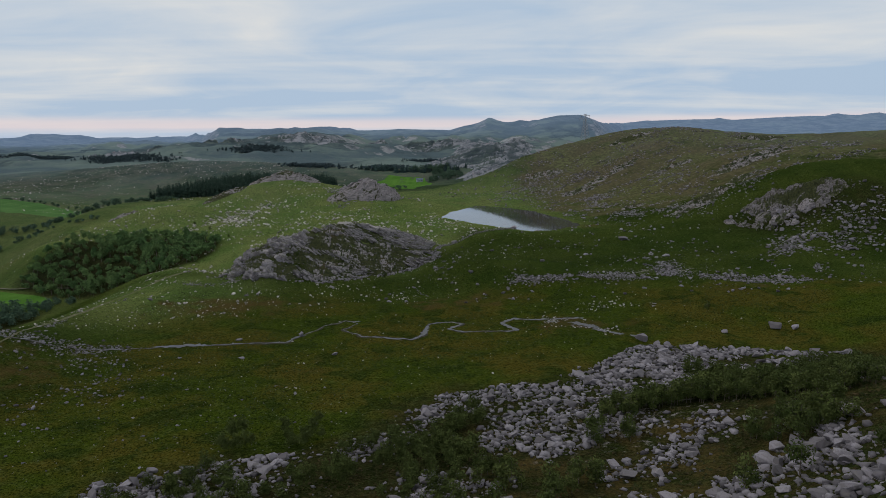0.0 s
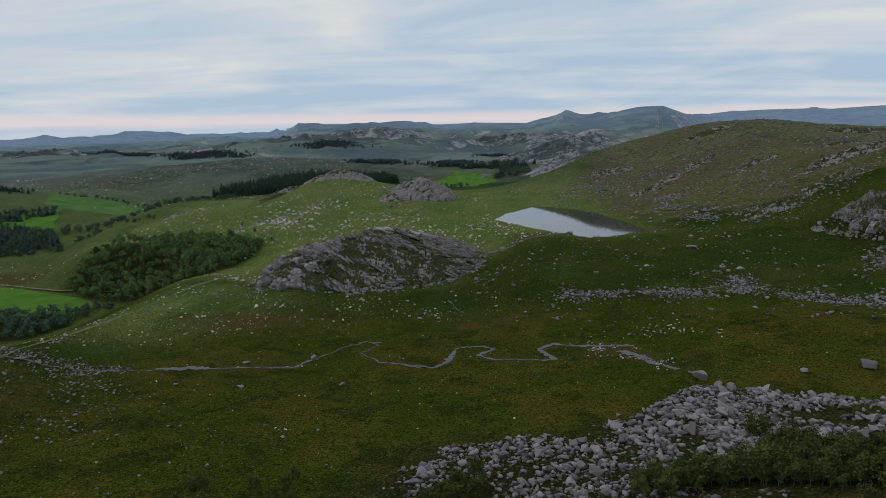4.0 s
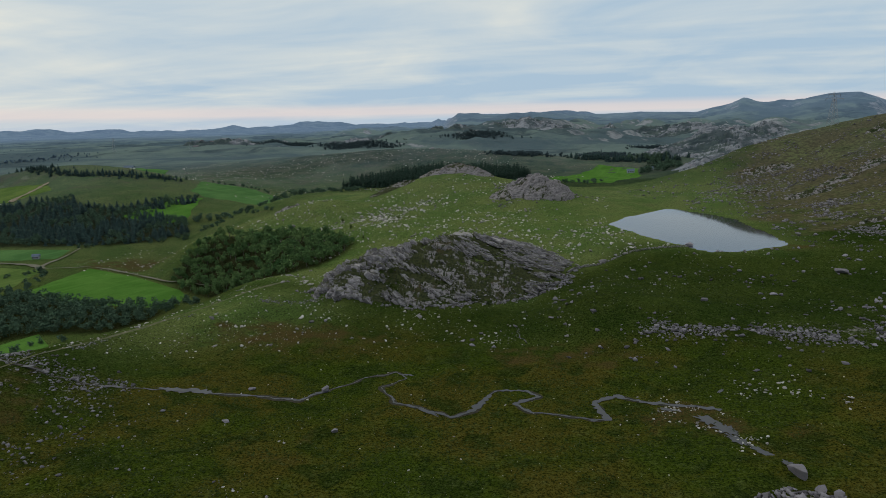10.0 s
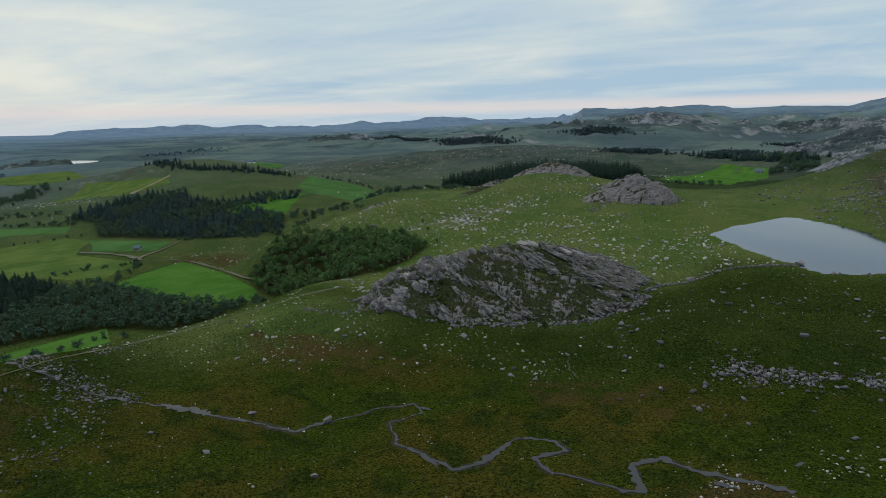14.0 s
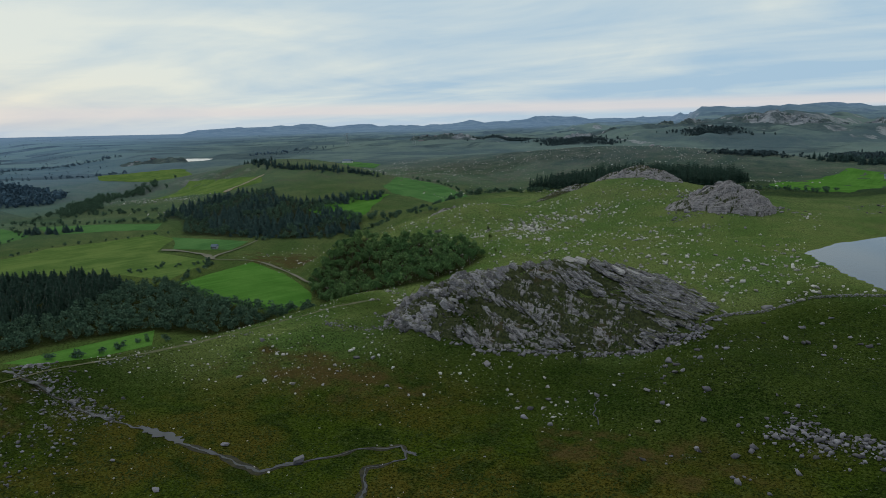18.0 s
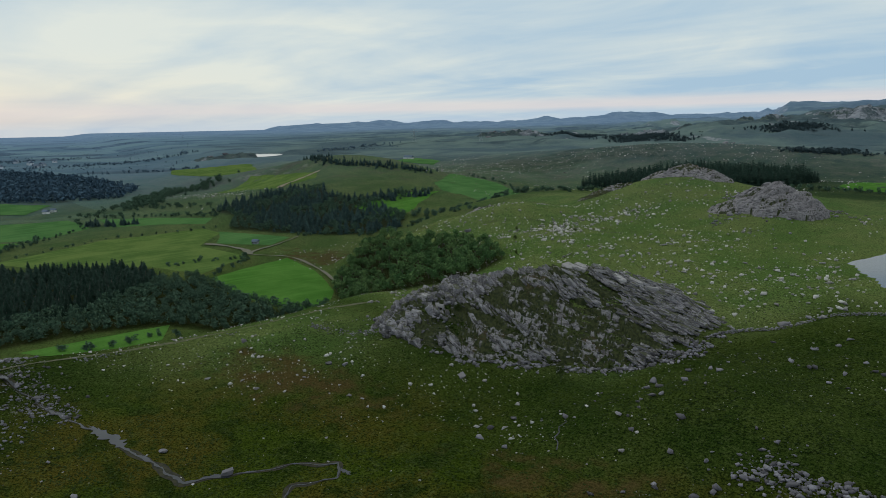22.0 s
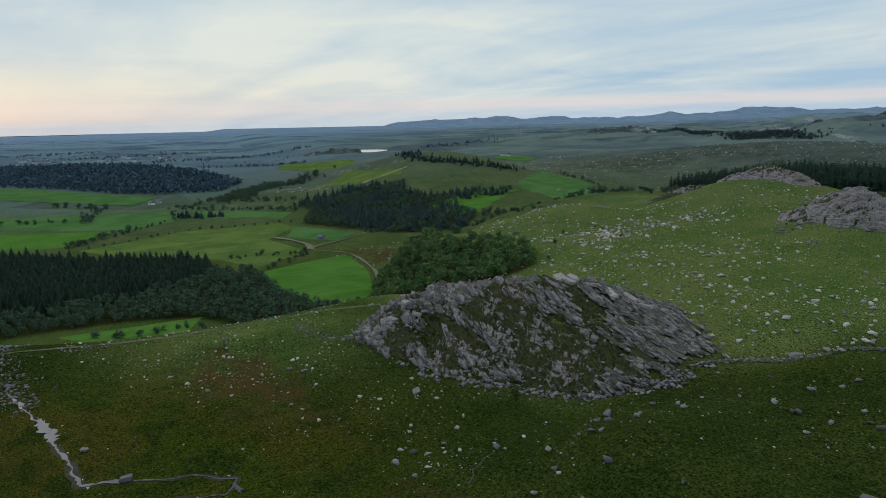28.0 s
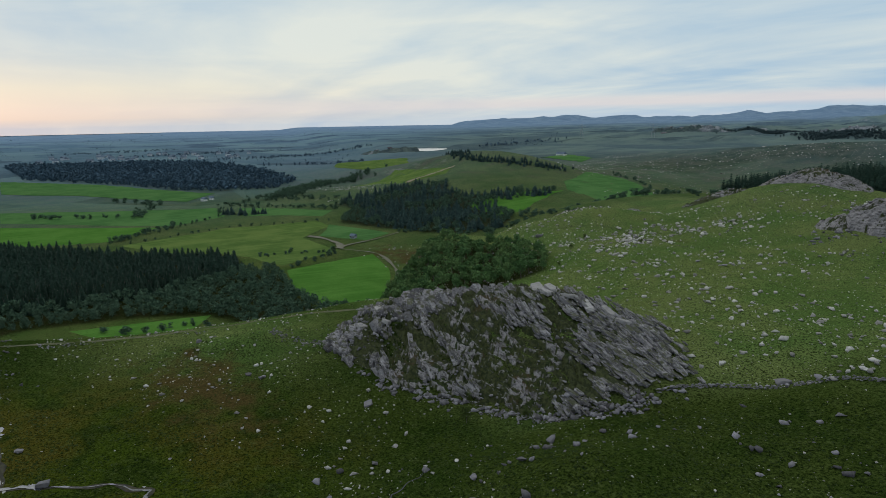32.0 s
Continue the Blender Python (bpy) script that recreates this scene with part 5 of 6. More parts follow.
strip_stones("rubble", [(-78, 232), (-70, 233), (-63, 229), (-73, 239), (-68, 243)], 2.6, 500, 0.4, 1.9, 33, "broken rocks at the end of the knoll", patch=4)
strip_stones("rubble", [(-82, 216), (-76, 219), (-67, 225)], 0.9, 160, 0.3, 1.0, 34, "row of loose field stones")
strip_stones("rubble", [(-95, 160), (-100, 170), (-100, 183), (-97, 197), (-93, 207)], 0.7, 260, 0.25, 0.8, 35, "fallen stones along the track")


def pale_scatter(name, line, count, low, high, seed, label, clump=0.0, size=16, material=None):
    p = scatter(line, count * 2, seed)
    n = rolling(p[:, 0], p[:, 1], size, 4, seed) + 0.15 * np.random.RandomState(seed).normal(0, 1, len(p))
    p = p[np.argsort(-n)][: count] if clump else p[:count]
    rs = np.random.RandomState(seed + 1)
    return stones_joined(name, p, low + (high - low) * rs.rand(len(p)) ** 6, material or PALE_STONES, label, seed)


pale_scatter("field_stones", [(-108, 165), (-60, 180), (-30, 205), (5, 210), (5, 225), (-80, 225), (-105, 240)], 700, 0.22, 1.4, 51, "pale field stones strewn over the slope", 1)
pale_scatter("field_stones", [(-105, 240), (-75, 240), (-70, 285), (0, 268), (30, 300), (0, 330), (-10, 420), (-90, 440), (-170, 372), (-190, 360), (-130, 300)], 4200, 0.20, 1.9, 52, "pale field stones strewn over the pasture", 1, 22)
pale_scatter("small_field_stones", [(-108, 165), (-60, 180), (0, 205), (60, 290), (0, 330), (-10, 420), (-90, 440), (-190, 360), (-130, 300), (-105, 240)], 5200, 0.14, 0.6, 60, "small pale stones strewn over the pasture", 1, 12)
pale_scatter("field_stones", [(-20, 205), (140, 185), (150, 260), (100, 300), (66, 300), (30, 285), (0, 262)], 1600, 0.20, 1.9, 53, "grey field stones on the green slope", 1, 16, SCREE)
pale_scatter("field_stones", [(66, 300), (130, 290), (200, 330), (260, 430), (170, 540), (60, 520), (-10, 450), (20, 410), (55, 370)], 4200, 0.4, 2.2, 54, "grey stones strewn over the heathery hill", 1, 26, SCREE)
pale_scatter("field_stones", [(-70, 115), (0, 128), (40, 160), (90, 165), (60, 190), (-70, 190)], 420, 0.15, 0.6, 55, "small pale stones in the marsh")
pale_scatter("field_stones", [(-460, 560), (-240, 510), (-60, 545), (-60, 760), (-300, 900), (-560, 760)], 3600, 0.6, 2.4, 56, "pale stones over the distant pasture", 1, 60)
pale_scatter("field_stones", [(-265, 305), (-200, 300), (-170, 330), (-190, 372), (-262, 362)], 300, 0.4, 1.5, 57, "pale stones on the brown hillside")
pale_scatter("field_stones", [(-620, 380), (-500, 330), (-400, 350), (-440, 420), (-560, 420)], 500, 0.7, 2.2, 58, "pale stones on rough ground between the fields", 1, 40)
pale_scatter("field_stones", [(-95, 95), (-50, 92), (-10, 106), (-4, 126), (-60, 140)], 380, 0.2, 0.8, 59, "small stones in the long grass", 0, 16, SCREE)

# broken ledges on the hill: short rows of stones along the strike
rs = np.random.RandomState(91)
ledge = []
for x, y in scatter([(75, 320), (140, 300), (215, 340), (250, 430), (175, 530), (60, 505), (25, 440), (60, 380)], 95, 92):
    a, length = radians(rs.uniform(12, 48)), rs.uniform(8, 30)
    n = int(length * 3.4)
    s = rs.uniform(-0.5, 0.5, n) * length
    ledge.append(np.stack([x + s * math.cos(a) + rs.normal(0, 1.9, n), y + s * math.sin(a) + rs.normal(0, 1.9, n)], 1))
ledge = np.concatenate(ledge)
stones_joined("ledge_stones", ledge, 0.35 + 1.5 * rs.rand(len(ledge)) ** 4, SCREE, "rows of grey stones breaking through the heather", 93)
strip_stones("scree", [(27, 180), (33, 177), (38, 172), (41, 167)], 2.4, 420, 0.2, 0.8, 94, "pale stones round the bog pools", PALE_STONES, 4)

# grass tussocks over the marsh and the near slopes


def tussocks(name, line, count, seed, material, label, low=0.25, high=0.6):
    rs = np.random.RandomState(seed)
    p = scatter(line, count, seed)
    rim = along(p[:, 0], p[:, 1], line + line[:1])[0]
    keep = (along(p[:, 0], p[:, 1], STREAM)[0] > 1.0) & (rim > rs.uniform(0, 22, len(p))) & (rolling(p[:, 0], p[:, 1], 7, 3, seed) > rs.uniform(-0.4, 0.3, len(p)))
    p = p[keep]
    n = len(p)
    z = height(p[:, 0], p[:, 1])
    s = rs.uniform(low, high, n)
    vs, fs = [], []
    for k in range(3):
        a, tilt = rs.uniform(0, 6.283, n), rs.uniform(0.1, 0.9, n)
        c, d = np.cos(a), np.sin(a)
        ox, oy, oz = p[:, 0] + rs.normal(0, 0.3, n) * s, p[:, 1] + rs.normal(0, 0.3, n) * s, z + s * rs.uniform(0.2, 0.6, n)
        for e, w in ((-1, 0), (0, -0.6), (1, 0), (0, 0.6)):
            vs.append(np.stack([ox + s * (e * c * np.cos(tilt) - w * d), oy + s * (e * d * np.cos(tilt) + w * c), oz + s * e * np.sin(tilt) * 0.7], 1))
        i = np.arange(n) + 4 * k * n
        fs.append(np.stack([i, i + n, i + 2 * n, i + 3 * n], 1))
    return tagged(new(name, big_mesh(name, np.concatenate(vs), np.concatenate(fs), material)), label, "grass", kind="stuff")


tussocks("marsh_tussocks", [(-95, 110), (-30, 98), (0, 125), (45, 152), (95, 160), (130, 200), (20, 215), (-60, 205), (-98, 165)], 44000, 71, TUSSOCK, "rough sedge tussocks over the marsh", 0.10, 0.24)
tussocks("slope_tussocks", [(-104, 160), (-60, 195), (20, 212), (130, 200), (130, 262), (20, 282), (-2, 262), (-40, 228), (-90, 225), (-104, 245)], 40000, 72, TUSSOCK_PALE, "grass tufts over the lower slopes", 0.10, 0.22)
tussocks("heather_tufts", [(92, 138), (45, 154), (24, 134), (-3, 124), (-15, 105), (-50, 91), (-60, 70), (0, 55), (70, 30), (120, 90)], 26000, 73, HEATHER, "low heather and bilberry among the boulders", 0.12, 0.32)

# tilted slabs that make up the knoll


def slab_hull(seed):
    """A roughly four-sided plate with broken corners."""
    rs = random.Random(seed)
    bm = bmesh.new()
    for sx in (-1, 1):
        for sy in (-1, 1):
            for sz in (-1, 1):
                bm.verts.new((0.5 * sx * rs.uniform(0.72, 1.0), 0.5 * sy * rs.uniform(0.65, 1.0), 0.5 * sz * rs.uniform(0.7, 1.0)))
    for _ in range(5):
        bm.verts.new((rs.uniform(-0.56, 0.56), 0.5 * rs.choice((-1, 1)), rs.uniform(-0.4, 0.4)) if rs.random() < 0.5 else (0.55 * rs.choice((-1, 1)), rs.uniform(-0.4, 0.4), rs.uniform(-0.35, 0.5)))
    out = bmesh.ops.convex_hull(bm, input=bm.verts)
    bmesh.ops.delete(bm, geom=list({g for g in out["geom_interior"] + out["geom_unused"] if isinstance(g, bmesh.types.BMVert)}), context="VERTS")
    bmesh.ops.triangulate(bm, faces=bm.faces)
    bm.verts.index_update()
    return bm


SLABS, SLAB_MESHES = [], []
for k in range(12):
    bm = slab_hull(900 + k)
    SLABS.append((np.array([v.co[:] for v in bm.verts]), np.array([[v.index for v in f.verts] for f in bm.faces])))
    SLAB_MESHES.append(from_bm("rock_slab", bm, SLAB_ROCK))


def bare_rock(x, y):
    """How much bare rock shows on the knoll, 0 to 1: ribs along the beds with heathery ledges between."""
    front, crest = knoll_line(x)
    q = (y - front) / np.maximum(crest - front, 4)
    u, v = x, y
    rib = 1.7 * value_noise(u / 9.0, v / 2.0, 71) + 0.9 * rolling(x, y, 11, 3, 73)
    show = 0.30 + 0.28 * ease(0.5, 0.75, q) + 0.30 * ease(-30, -18, x) * ease(0.1, 0.35, q) + 0.24 * ease(-46, -54, x) * ease(0.0, 0.2, q)
    show = show - 0.50 * swell(x, y, -30, 240, 12, 5, 24, 1.0) - 0.30 * swell(x, y, -52, 246, 8, 4, 30, 1.0) - 0.25 * swell(x, y, -46, 232, 6, 3, 20, 1.0) + rib
    return ease(0.28, 0.68, show) * ease(1.25, 0.98, q) * ease(-0.02, 0.06, q) * ease(-4, -9, x - 0.25 * (y - 255))


rs = np.random.RandomState(77)
spots = np.stack([rs.uniform(-72, 0, 14000), rs.uniform(220, 276, 14000)], 1)
spots = spots[rs.rand(14000) < bare_rock(spots[:, 0], spots[:, 1])][:2500]
spot_front, spot_crest = knoll_line(spots[:, 0])
spot_z, spot_rise = knoll_top(spots[:, 0], spots[:, 1]), (spots[:, 1] - spot_front) / np.maximum(spot_crest - spot_front, 4)
slab_rows = []
for (x, y), z, q, west in zip(spots, spot_z, spot_rise, ease(-42, -56, spots[:, 0])):  # blocky at the western end, long plates at the eastern
    size = (0.45 + 1.0 * rs.rand() ** 2.8) * (1 + 0.6 * west)
    long, broad, thick = size * rs.uniform(1.3, 3.0) * (1 - 0.40 * west), size * rs.uniform(0.6, 1.05), size * rs.uniform(0.30, 0.55) * (1 + 0.8 * west)
    turn, dip, roll = 1 - 12 * west + rs.normal(0, 8 + 18 * west), 17 + 20 * float(ease(-22, -38, x)) - 8 * west + rs.normal(0, 5 + 9 * west), 24 * (1 - q) + rs.normal(0, 10) - 12
    z = z + rs.uniform(-0.30, 0.25) * size - 0.3 * west
    slab_rows.append((long, pose(x, y, z, 0, 0, turn) @ pose(0, 0, 0, 0, dip, 0) @ pose(0, 0, 0, roll, 0, 0) @ Matrix.Diagonal((long, broad, thick, 1))))
slab_rows.sort(key=lambda row: -row[0])
for k, (long, m) in enumerate(slab_rows[:300]):
    ob = new("rock_slab", SLAB_MESHES[k % 12])
    ob.parent = KNOLL
    ob.matrix_world = m
vs, fs, base = [], [], 0
for k, (long, m) in enumerate(slab_rows[300:]):
    v, f = SLABS[k % 12]
    m = np.array(m)
    vs.append(v @ m[:3, :3].T + m[:3, 3]), fs.append(f + base)
    base += len(v)
rest = part("broken_rock", big_mesh("broken_rock", np.concatenate(vs), np.concatenate(fs), SLAB_ROCK_SMALL), KNOLL)
tagged(rest, "smaller broken slabs and ledges of grey rock", kind="stuff")

# rounded blocks of the crag, piled in steps
rs = np.random.RandomState(78)
CRAG_LINE = [(116, 283), (122, 272), (131, 265), (140, 263), (152, 265), (158, 272), (152, 281), (138, 286), (124, 288)]
for k, (x, y) in enumerate(spaced(scatter(CRAG_LINE, 1500, 79), 1.7)[:170]):
    q = (0.9 + 2.0 * rs.rand() ** 1.8) * (1 if rolling(np.array([x]), np.array([y]), 9, 2, 80)[0] > -0.05 else 0.5)
    ob = new("rock_block", BIG_HULLS[k % len(BIG_HULLS)])
    ob.parent = CRAG
    ob.matrix_world = pose(x, y, ground_at(x, y) + 0.25 * q + 1.2 * float(swell(x, y, 140, 275, 12, 7, -25, 1.0)), rs.uniform(-25, 25), rs.uniform(-25, 25), 40 + rs.uniform(-35, 35)) @ Matrix.Diagonal((q * rs.uniform(1.2, 2.0), q, q * rs.uniform(0.8, 1.5), 1))

p = np.stack([rs.uniform(-66, -6, 1500), rs.uniform(222, 262, 1500)], 1)
rubble_front, rubble_crest = knoll_line(p[:, 0])
q = (p[:, 1] - rubble_front) / (rubble_crest - rubble_front)
p = p[(q > 0.0) & (q < 0.85) & (rolling(p[:, 0], p[:, 1], 7, 3, 83) > 0.30 * q - 0.12)]
stones_joined("rubble", p, 0.30 + 0.8 * rs.rand(len(p)) ** 3, SCREE, "loose stones over the heathery face of the knoll", 84, 0.2, surface=knoll_top)
PALE_HULL = SLAB_MESHES[3].copy()
PALE_HULL.materials[0] = SUMMIT
for k, (x, y, sx, sy) in enumerate([(-38, 259.5, 4.6, 2.6), (-36, 261.5, 3.4, 2.0), (-34.5, 259, 2.6, 2.0), (-31, 262, 3.6, 1.8), (-27, 263.5, 4.4, 1.6), (-24, 266, 4.0, 1.4), (-20, 266, 3.2, 1.2), (-52, 249.5, 2.4, 1.6), (-58, 240, 2.4, 2.0), (-61, 234, 2.4, 2.0), (-59, 229, 2.2, 1.8), (-55, 233, 2.0, 1.6)]):
    ob = new("summit_slab", PALE_HULL)
    ob.parent = KNOLL
    ob.matrix_world = pose(x, y, float(knoll_top(np.array([x]), np.array([y]))[0]) + 0.12, 9 - 7 * (k % 4), 6 + 5 * (k % 3), -24 + 23 * (k % 4)) @ Matrix.Diagonal((sx, sy, 0.9, 1))
    tagged(ob, "pale bare slab near the top of the knoll")

# dry stone wall from the knoll to the pond
wall = empty("stone_wall", -1, 262, ground_at(-1, 262))
tagged(wall, "low dry stone wall from the knoll to the pond", "stone wall")
WALL_LINE = np.array([(-3.0, 258), (-1.5, 264), (1, 270.5), (5, 275.5), (11, 280.5), (18, 285), (25, 289.5), (31, 294)])
seg = np.hypot(*np.diff(WALL_LINE, axis=0).T)
run = np.concatenate([[0], np.cumsum(seg)])
for k in range(300):
    s = run[-1] * (k % 100 + rs.uniform(-0.3, 0.3)) / 100
    course = k // 100
    x, y = np.interp(s, run, WALL_LINE[:, 0]) + rs.uniform(-0.25, 0.25), np.interp(s, run, WALL_LINE[:, 1]) + rs.uniform(-0.2, 0.2)
    ob = new("stone", STONE_MESHES[(k * 5) % 12])
    ob.parent = wall
    q = rs.uniform(0.40, 0.66)
    ob.matrix_world = pose(x, y, ground_at(x, y) + 0.08 + 0.26 * course * rs.uniform(0.8, 1.0), rs.uniform(-15, 15), rs.uniform(-15, 15), 52 + rs.uniform(-30, 30)) @ Matrix.Diagonal((q * 1.3, q, q * 0.8, 1))

# ---- trees ----


def crown_cards(seed, blobs, leaves, size, wide, high, low):
    """Leaf clusters set round a few uneven billows, as points of four-cornered sprays."""
    rs = np.random.RandomState(seed)
    c = rs.normal(0, 1, (blobs, 3))
    c /= np.linalg.norm(c, axis=1)[:, None]
    c *= (rs.rand(blobs) ** 0.5)[:, None] * np.array([0.36 * wide, 0.36 * wide, 0.36 * (high - low)])
    c[:, 2] += (high + low) / 2
    k = rs.randint(0, blobs, leaves)
    d = rs.normal(0, 1, (leaves, 3))
    d /= np.linalg.norm(d, axis=1)[:, None]
    p = c[k] + d * (rs.uniform(0.16, 0.25, leaves) * wide)[:, None] * np.array([1, 1, 0.85])
    a = rs.normal(0, 1, (leaves, 3))
    a /= np.linalg.norm(a, axis=1)[:, None]
    n = d + 0.4 * rs.normal(0, 1, (leaves, 3))
    b = np.cross(n, a)
    b /= np.linalg.norm(b, axis=1)[:, None]
    s = (size * rs.uniform(0.6, 1.3, leaves))[:, None]
    v = np.stack([p - a * s, p + b * s * 0.6, p + a * s, p - b * s * 0.6], 1).reshape(-1, 3)
    return v, np.arange(leaves * 4).reshape(-1, 4)


def stem_mesh(seed, tall, thick, limbs, name="trunk"):
    rs = random.Random(seed)
    bm = bmesh.new()

    def limb(a, b, r0, r1, sides=6):
        a, b = Vector(a), Vector(b)
        ax = (b - a).normalized()
        u = ax.cross(Vector((0.3, 1, 0.2))).normalized()
        w = ax.cross(u)
        rings = [[bm.verts.new(p + (u * math.cos(t) + w * math.sin(t)) * r) for t in np.linspace(0, 6.283, sides + 1)[:-1]] for p, r in ((a, r0), (b, r1))]
        for k in range(sides):
            bm.faces.new((rings[0][k], rings[0][(k + 1) % sides], rings[1][(k + 1) % sides], rings[1][k]))
    lean = Vector((rs.uniform(-0.08, 0.08), rs.uniform(-0.08, 0.08), 0)) * tall
    limb((0, 0, -0.4), lean * 0.5 + Vector((0, 0, tall * 0.5)), thick, thick * 0.7)
    limb(lean * 0.5 + Vector((0, 0, tall * 0.5)), lean + Vector((0, 0, tall * 0.9)), thick * 0.7, thick * 0.2)
    for k in range(limbs):
        h = rs.uniform(0.3, 0.7) * tall
        a = rs.uniform(0, 6.283)
        limb((lean.x * h / tall, lean.y * h / tall, h), (lean.x + math.cos(a) * tall * 0.28, lean.y + math.sin(a) * tall * 0.28, h + tall * 0.22), thick * 0.4, thick * 0.12, 4)
    return from_bm(name, bm, BARK)


def spruce_cards(seed, tall, wide, tiers, arms):
    """Whorls of drooping boughs, shorter towards the tip."""
    rs = np.random.RandomState(seed)
    vs, fs = [], []
    for t in range(tiers):
        q = t / tiers
        z = tall * (0.10 + 0.86 * q)
        r = wide * 0.5 * (1 - q) ** 0.85 * rs.uniform(0.85, 1.15) + 0.12
        for k in range(arms):
            a = 6.283 * (k + 0.5 * (t % 2)) / arms + rs.uniform(-0.25, 0.25)
            rr = r * rs.uniform(0.75, 1.15)
            w = 6.283 * rr / arms * 1.0 + 0.08
            drop = 0.30 * rr + 0.1
            o = np.array([math.cos(a), math.sin(a), 0])
            s = np.array([-o[1], o[0], 0])
            top = np.array([0, 0, z + 0.055 * tall])
            mid = o * rr * 0.6 + np.array([0, 0, z])
            n = len(vs)
            vs += [top, mid + s * w * 0.5 - np.array([0, 0, 0.15 * rr]), o * rr + np.array([0, 0, z - drop]), mid - s * w * 0.5 - np.array([0, 0, 0.15 * rr])]
            fs.append((n, n + 1, n + 2, n + 3))
    return np.array(vs), np.array(fs)


BROAD = []
for k in range(6):
    v, f = crown_cards(500 + k, 9 + k % 3, 330, 0.42, 5.2, 6.6, 1.3)
    BROAD.append((stem_mesh(510 + k, 5.6, 0.16, 5), big_mesh("crown", v, f, LEAF)))
SPRUCE = []
for k in range(5):
    v, f = spruce_cards(600 + k, 8.0, 5.8, 14, 9)
    SPRUCE.append((stem_mesh(610 + k, 9.0, 0.14, 0), big_mesh("crown", v, f, NEEDLE)))
BIRCH, THICKET = [], []
for k in range(5):
    v, f = crown_cards(700 + k, 16, 520, 0.13, 2.2, 3.4, 0.3)
    THICKET.append((v, f))
    BIRCH.append((stem_mesh(710 + k, 3.0, 0.05, 6), big_mesh("crown", v, f, SCRUB)))


def tree(kind, meshes, x, y, size, turn, label, group, sink=0.1):
    root = empty(kind, x, y, ground_at(x, y) - sink, turn, size)
    part("trunk", meshes[0], root)
    part("crown", meshes[1], root)
    return tagged(root, label, "tree", group)


def wood(name, places, sizes, shapes, material, label, seed, sink=0.2):
    """Many trees in one piece, for woods too thick to count."""
    rs = np.random.RandomState(seed)
    z = height(places[:, 0], places[:, 1]) - sink
    vs, fs, base = [], [], 0
    for (x, y), h, s in zip(places, z, sizes):
        v, f = shapes[rs.randint(len(shapes))]
        a = rs.uniform(0, 6.283)
        c, q = math.cos(a) * s, math.sin(a) * s
        vs.append(np.stack([v[:, 0] * c - v[:, 1] * q + x, v[:, 0] * q + v[:, 1] * c + y, v[:, 2] * s * rs.uniform(0.75, 1.1) + h], 1))
        fs.append(f + base)
        base += len(v)
    return tagged(new(name, big_mesh(name, np.concatenate(vs), np.concatenate(fs), material)), label, "wood", kind="stuff")


BROAD_THIN = [crown_cards(520 + k, 9, 230, 0.40, 5.2, 6.4, 0.6) for k in range(5)]
BUSH_THIN = [crown_cards(540 + k, 7, 110, 0.36, 3.4, 3.2, 0.0) for k in range(5)]
SPRUCE_THIN = [spruce_cards(620 + k, 8.0, 6.4, 9, 8) for k in range(5)]
SPRUCE_SLIM = [spruce_cards(660 + k, 8.0, 3.8, 8, 6) for k in range(5)]
FAR_THIN = [crown_cards(640 + k, 5, 26, 1.5, 7.0, 9.0, 0.0) for k in range(4)]

slope_trees = spaced(scatter(SLOPE_WOOD, 5000, 81), 3.0)
for k, (x, y) in enumerate(slope_trees[:190]):
    tree("birch_tree", BROAD[k % 6], x, y, rnd.uniform(0.45, 1.0), rnd.uniform(0, 360), "leafy green birch in the wood on the slope", "trees of the slope wood")
wood("birch_wood", slope_trees[190:], np.random.RandomState(21).uniform(0.45, 1.0, len(slope_trees) - 190), BROAD_THIN, LEAF_SLOPE, "leafy green birch wood on the slope", 97)
p = spaced(scatter(FRONT_SPRUCES, 14000, 82), 2.9)
p = p[np.argsort(np.hypot(p[:, 0] - 70, p[:, 1] - 170))]
for k, (x, y) in enumerate(p[:200]):
    tree("spruce_tree", SPRUCE[k % 5], x, y, rnd.uniform(0.38, 0.92), rnd.uniform(0, 360), "dark spruce at the edge of the plantation", "spruces of the plantation")
wood("spruce_plantation", p[200:], np.random.RandomState(1).uniform(0.38, 0.95, len(p) - 200), SPRUCE_THIN, NEEDLE_NEAR, "dense dark spruce plantation in the valley", 83)
p = spaced(scatter(MIXED, 5000, 84), 3.3)
wood("alder_wood", p, np.random.RandomState(2).uniform(0.55, 1.05, len(p)), BROAD_THIN, LEAF_FAR, "grey-green alder and willow wood in the valley", 85)
p = spaced(scatter(CENTRAL, 9000, 86), 3.8)
half = rolling(p[:, 0], p[:, 1], 26, 3, 5) > 0.0
wood("spruce_wood", p[half], np.random.RandomState(3).uniform(0.45, 1.05, half.sum()), SPRUCE_THIN, NEEDLE_FAR, "dark spruce wood between the fields", 87)
wood("broadleaf_wood", p[~half], np.random.RandomState(4).uniform(0.6, 1.0, (~half).sum()), BROAD_THIN, LEAF_FAR, "broadleaved trees among dark spruces", 88)
p = spaced(scatter(BEHIND, 12000, 89), 2.6)
wood("spruce_wood", p, np.random.RandomState(5).uniform(0.95, 1.5, len(p)), SPRUCE_SLIM, NEEDLE_NEAR, "dark spruce plantation behind the rocky ridge", 90)


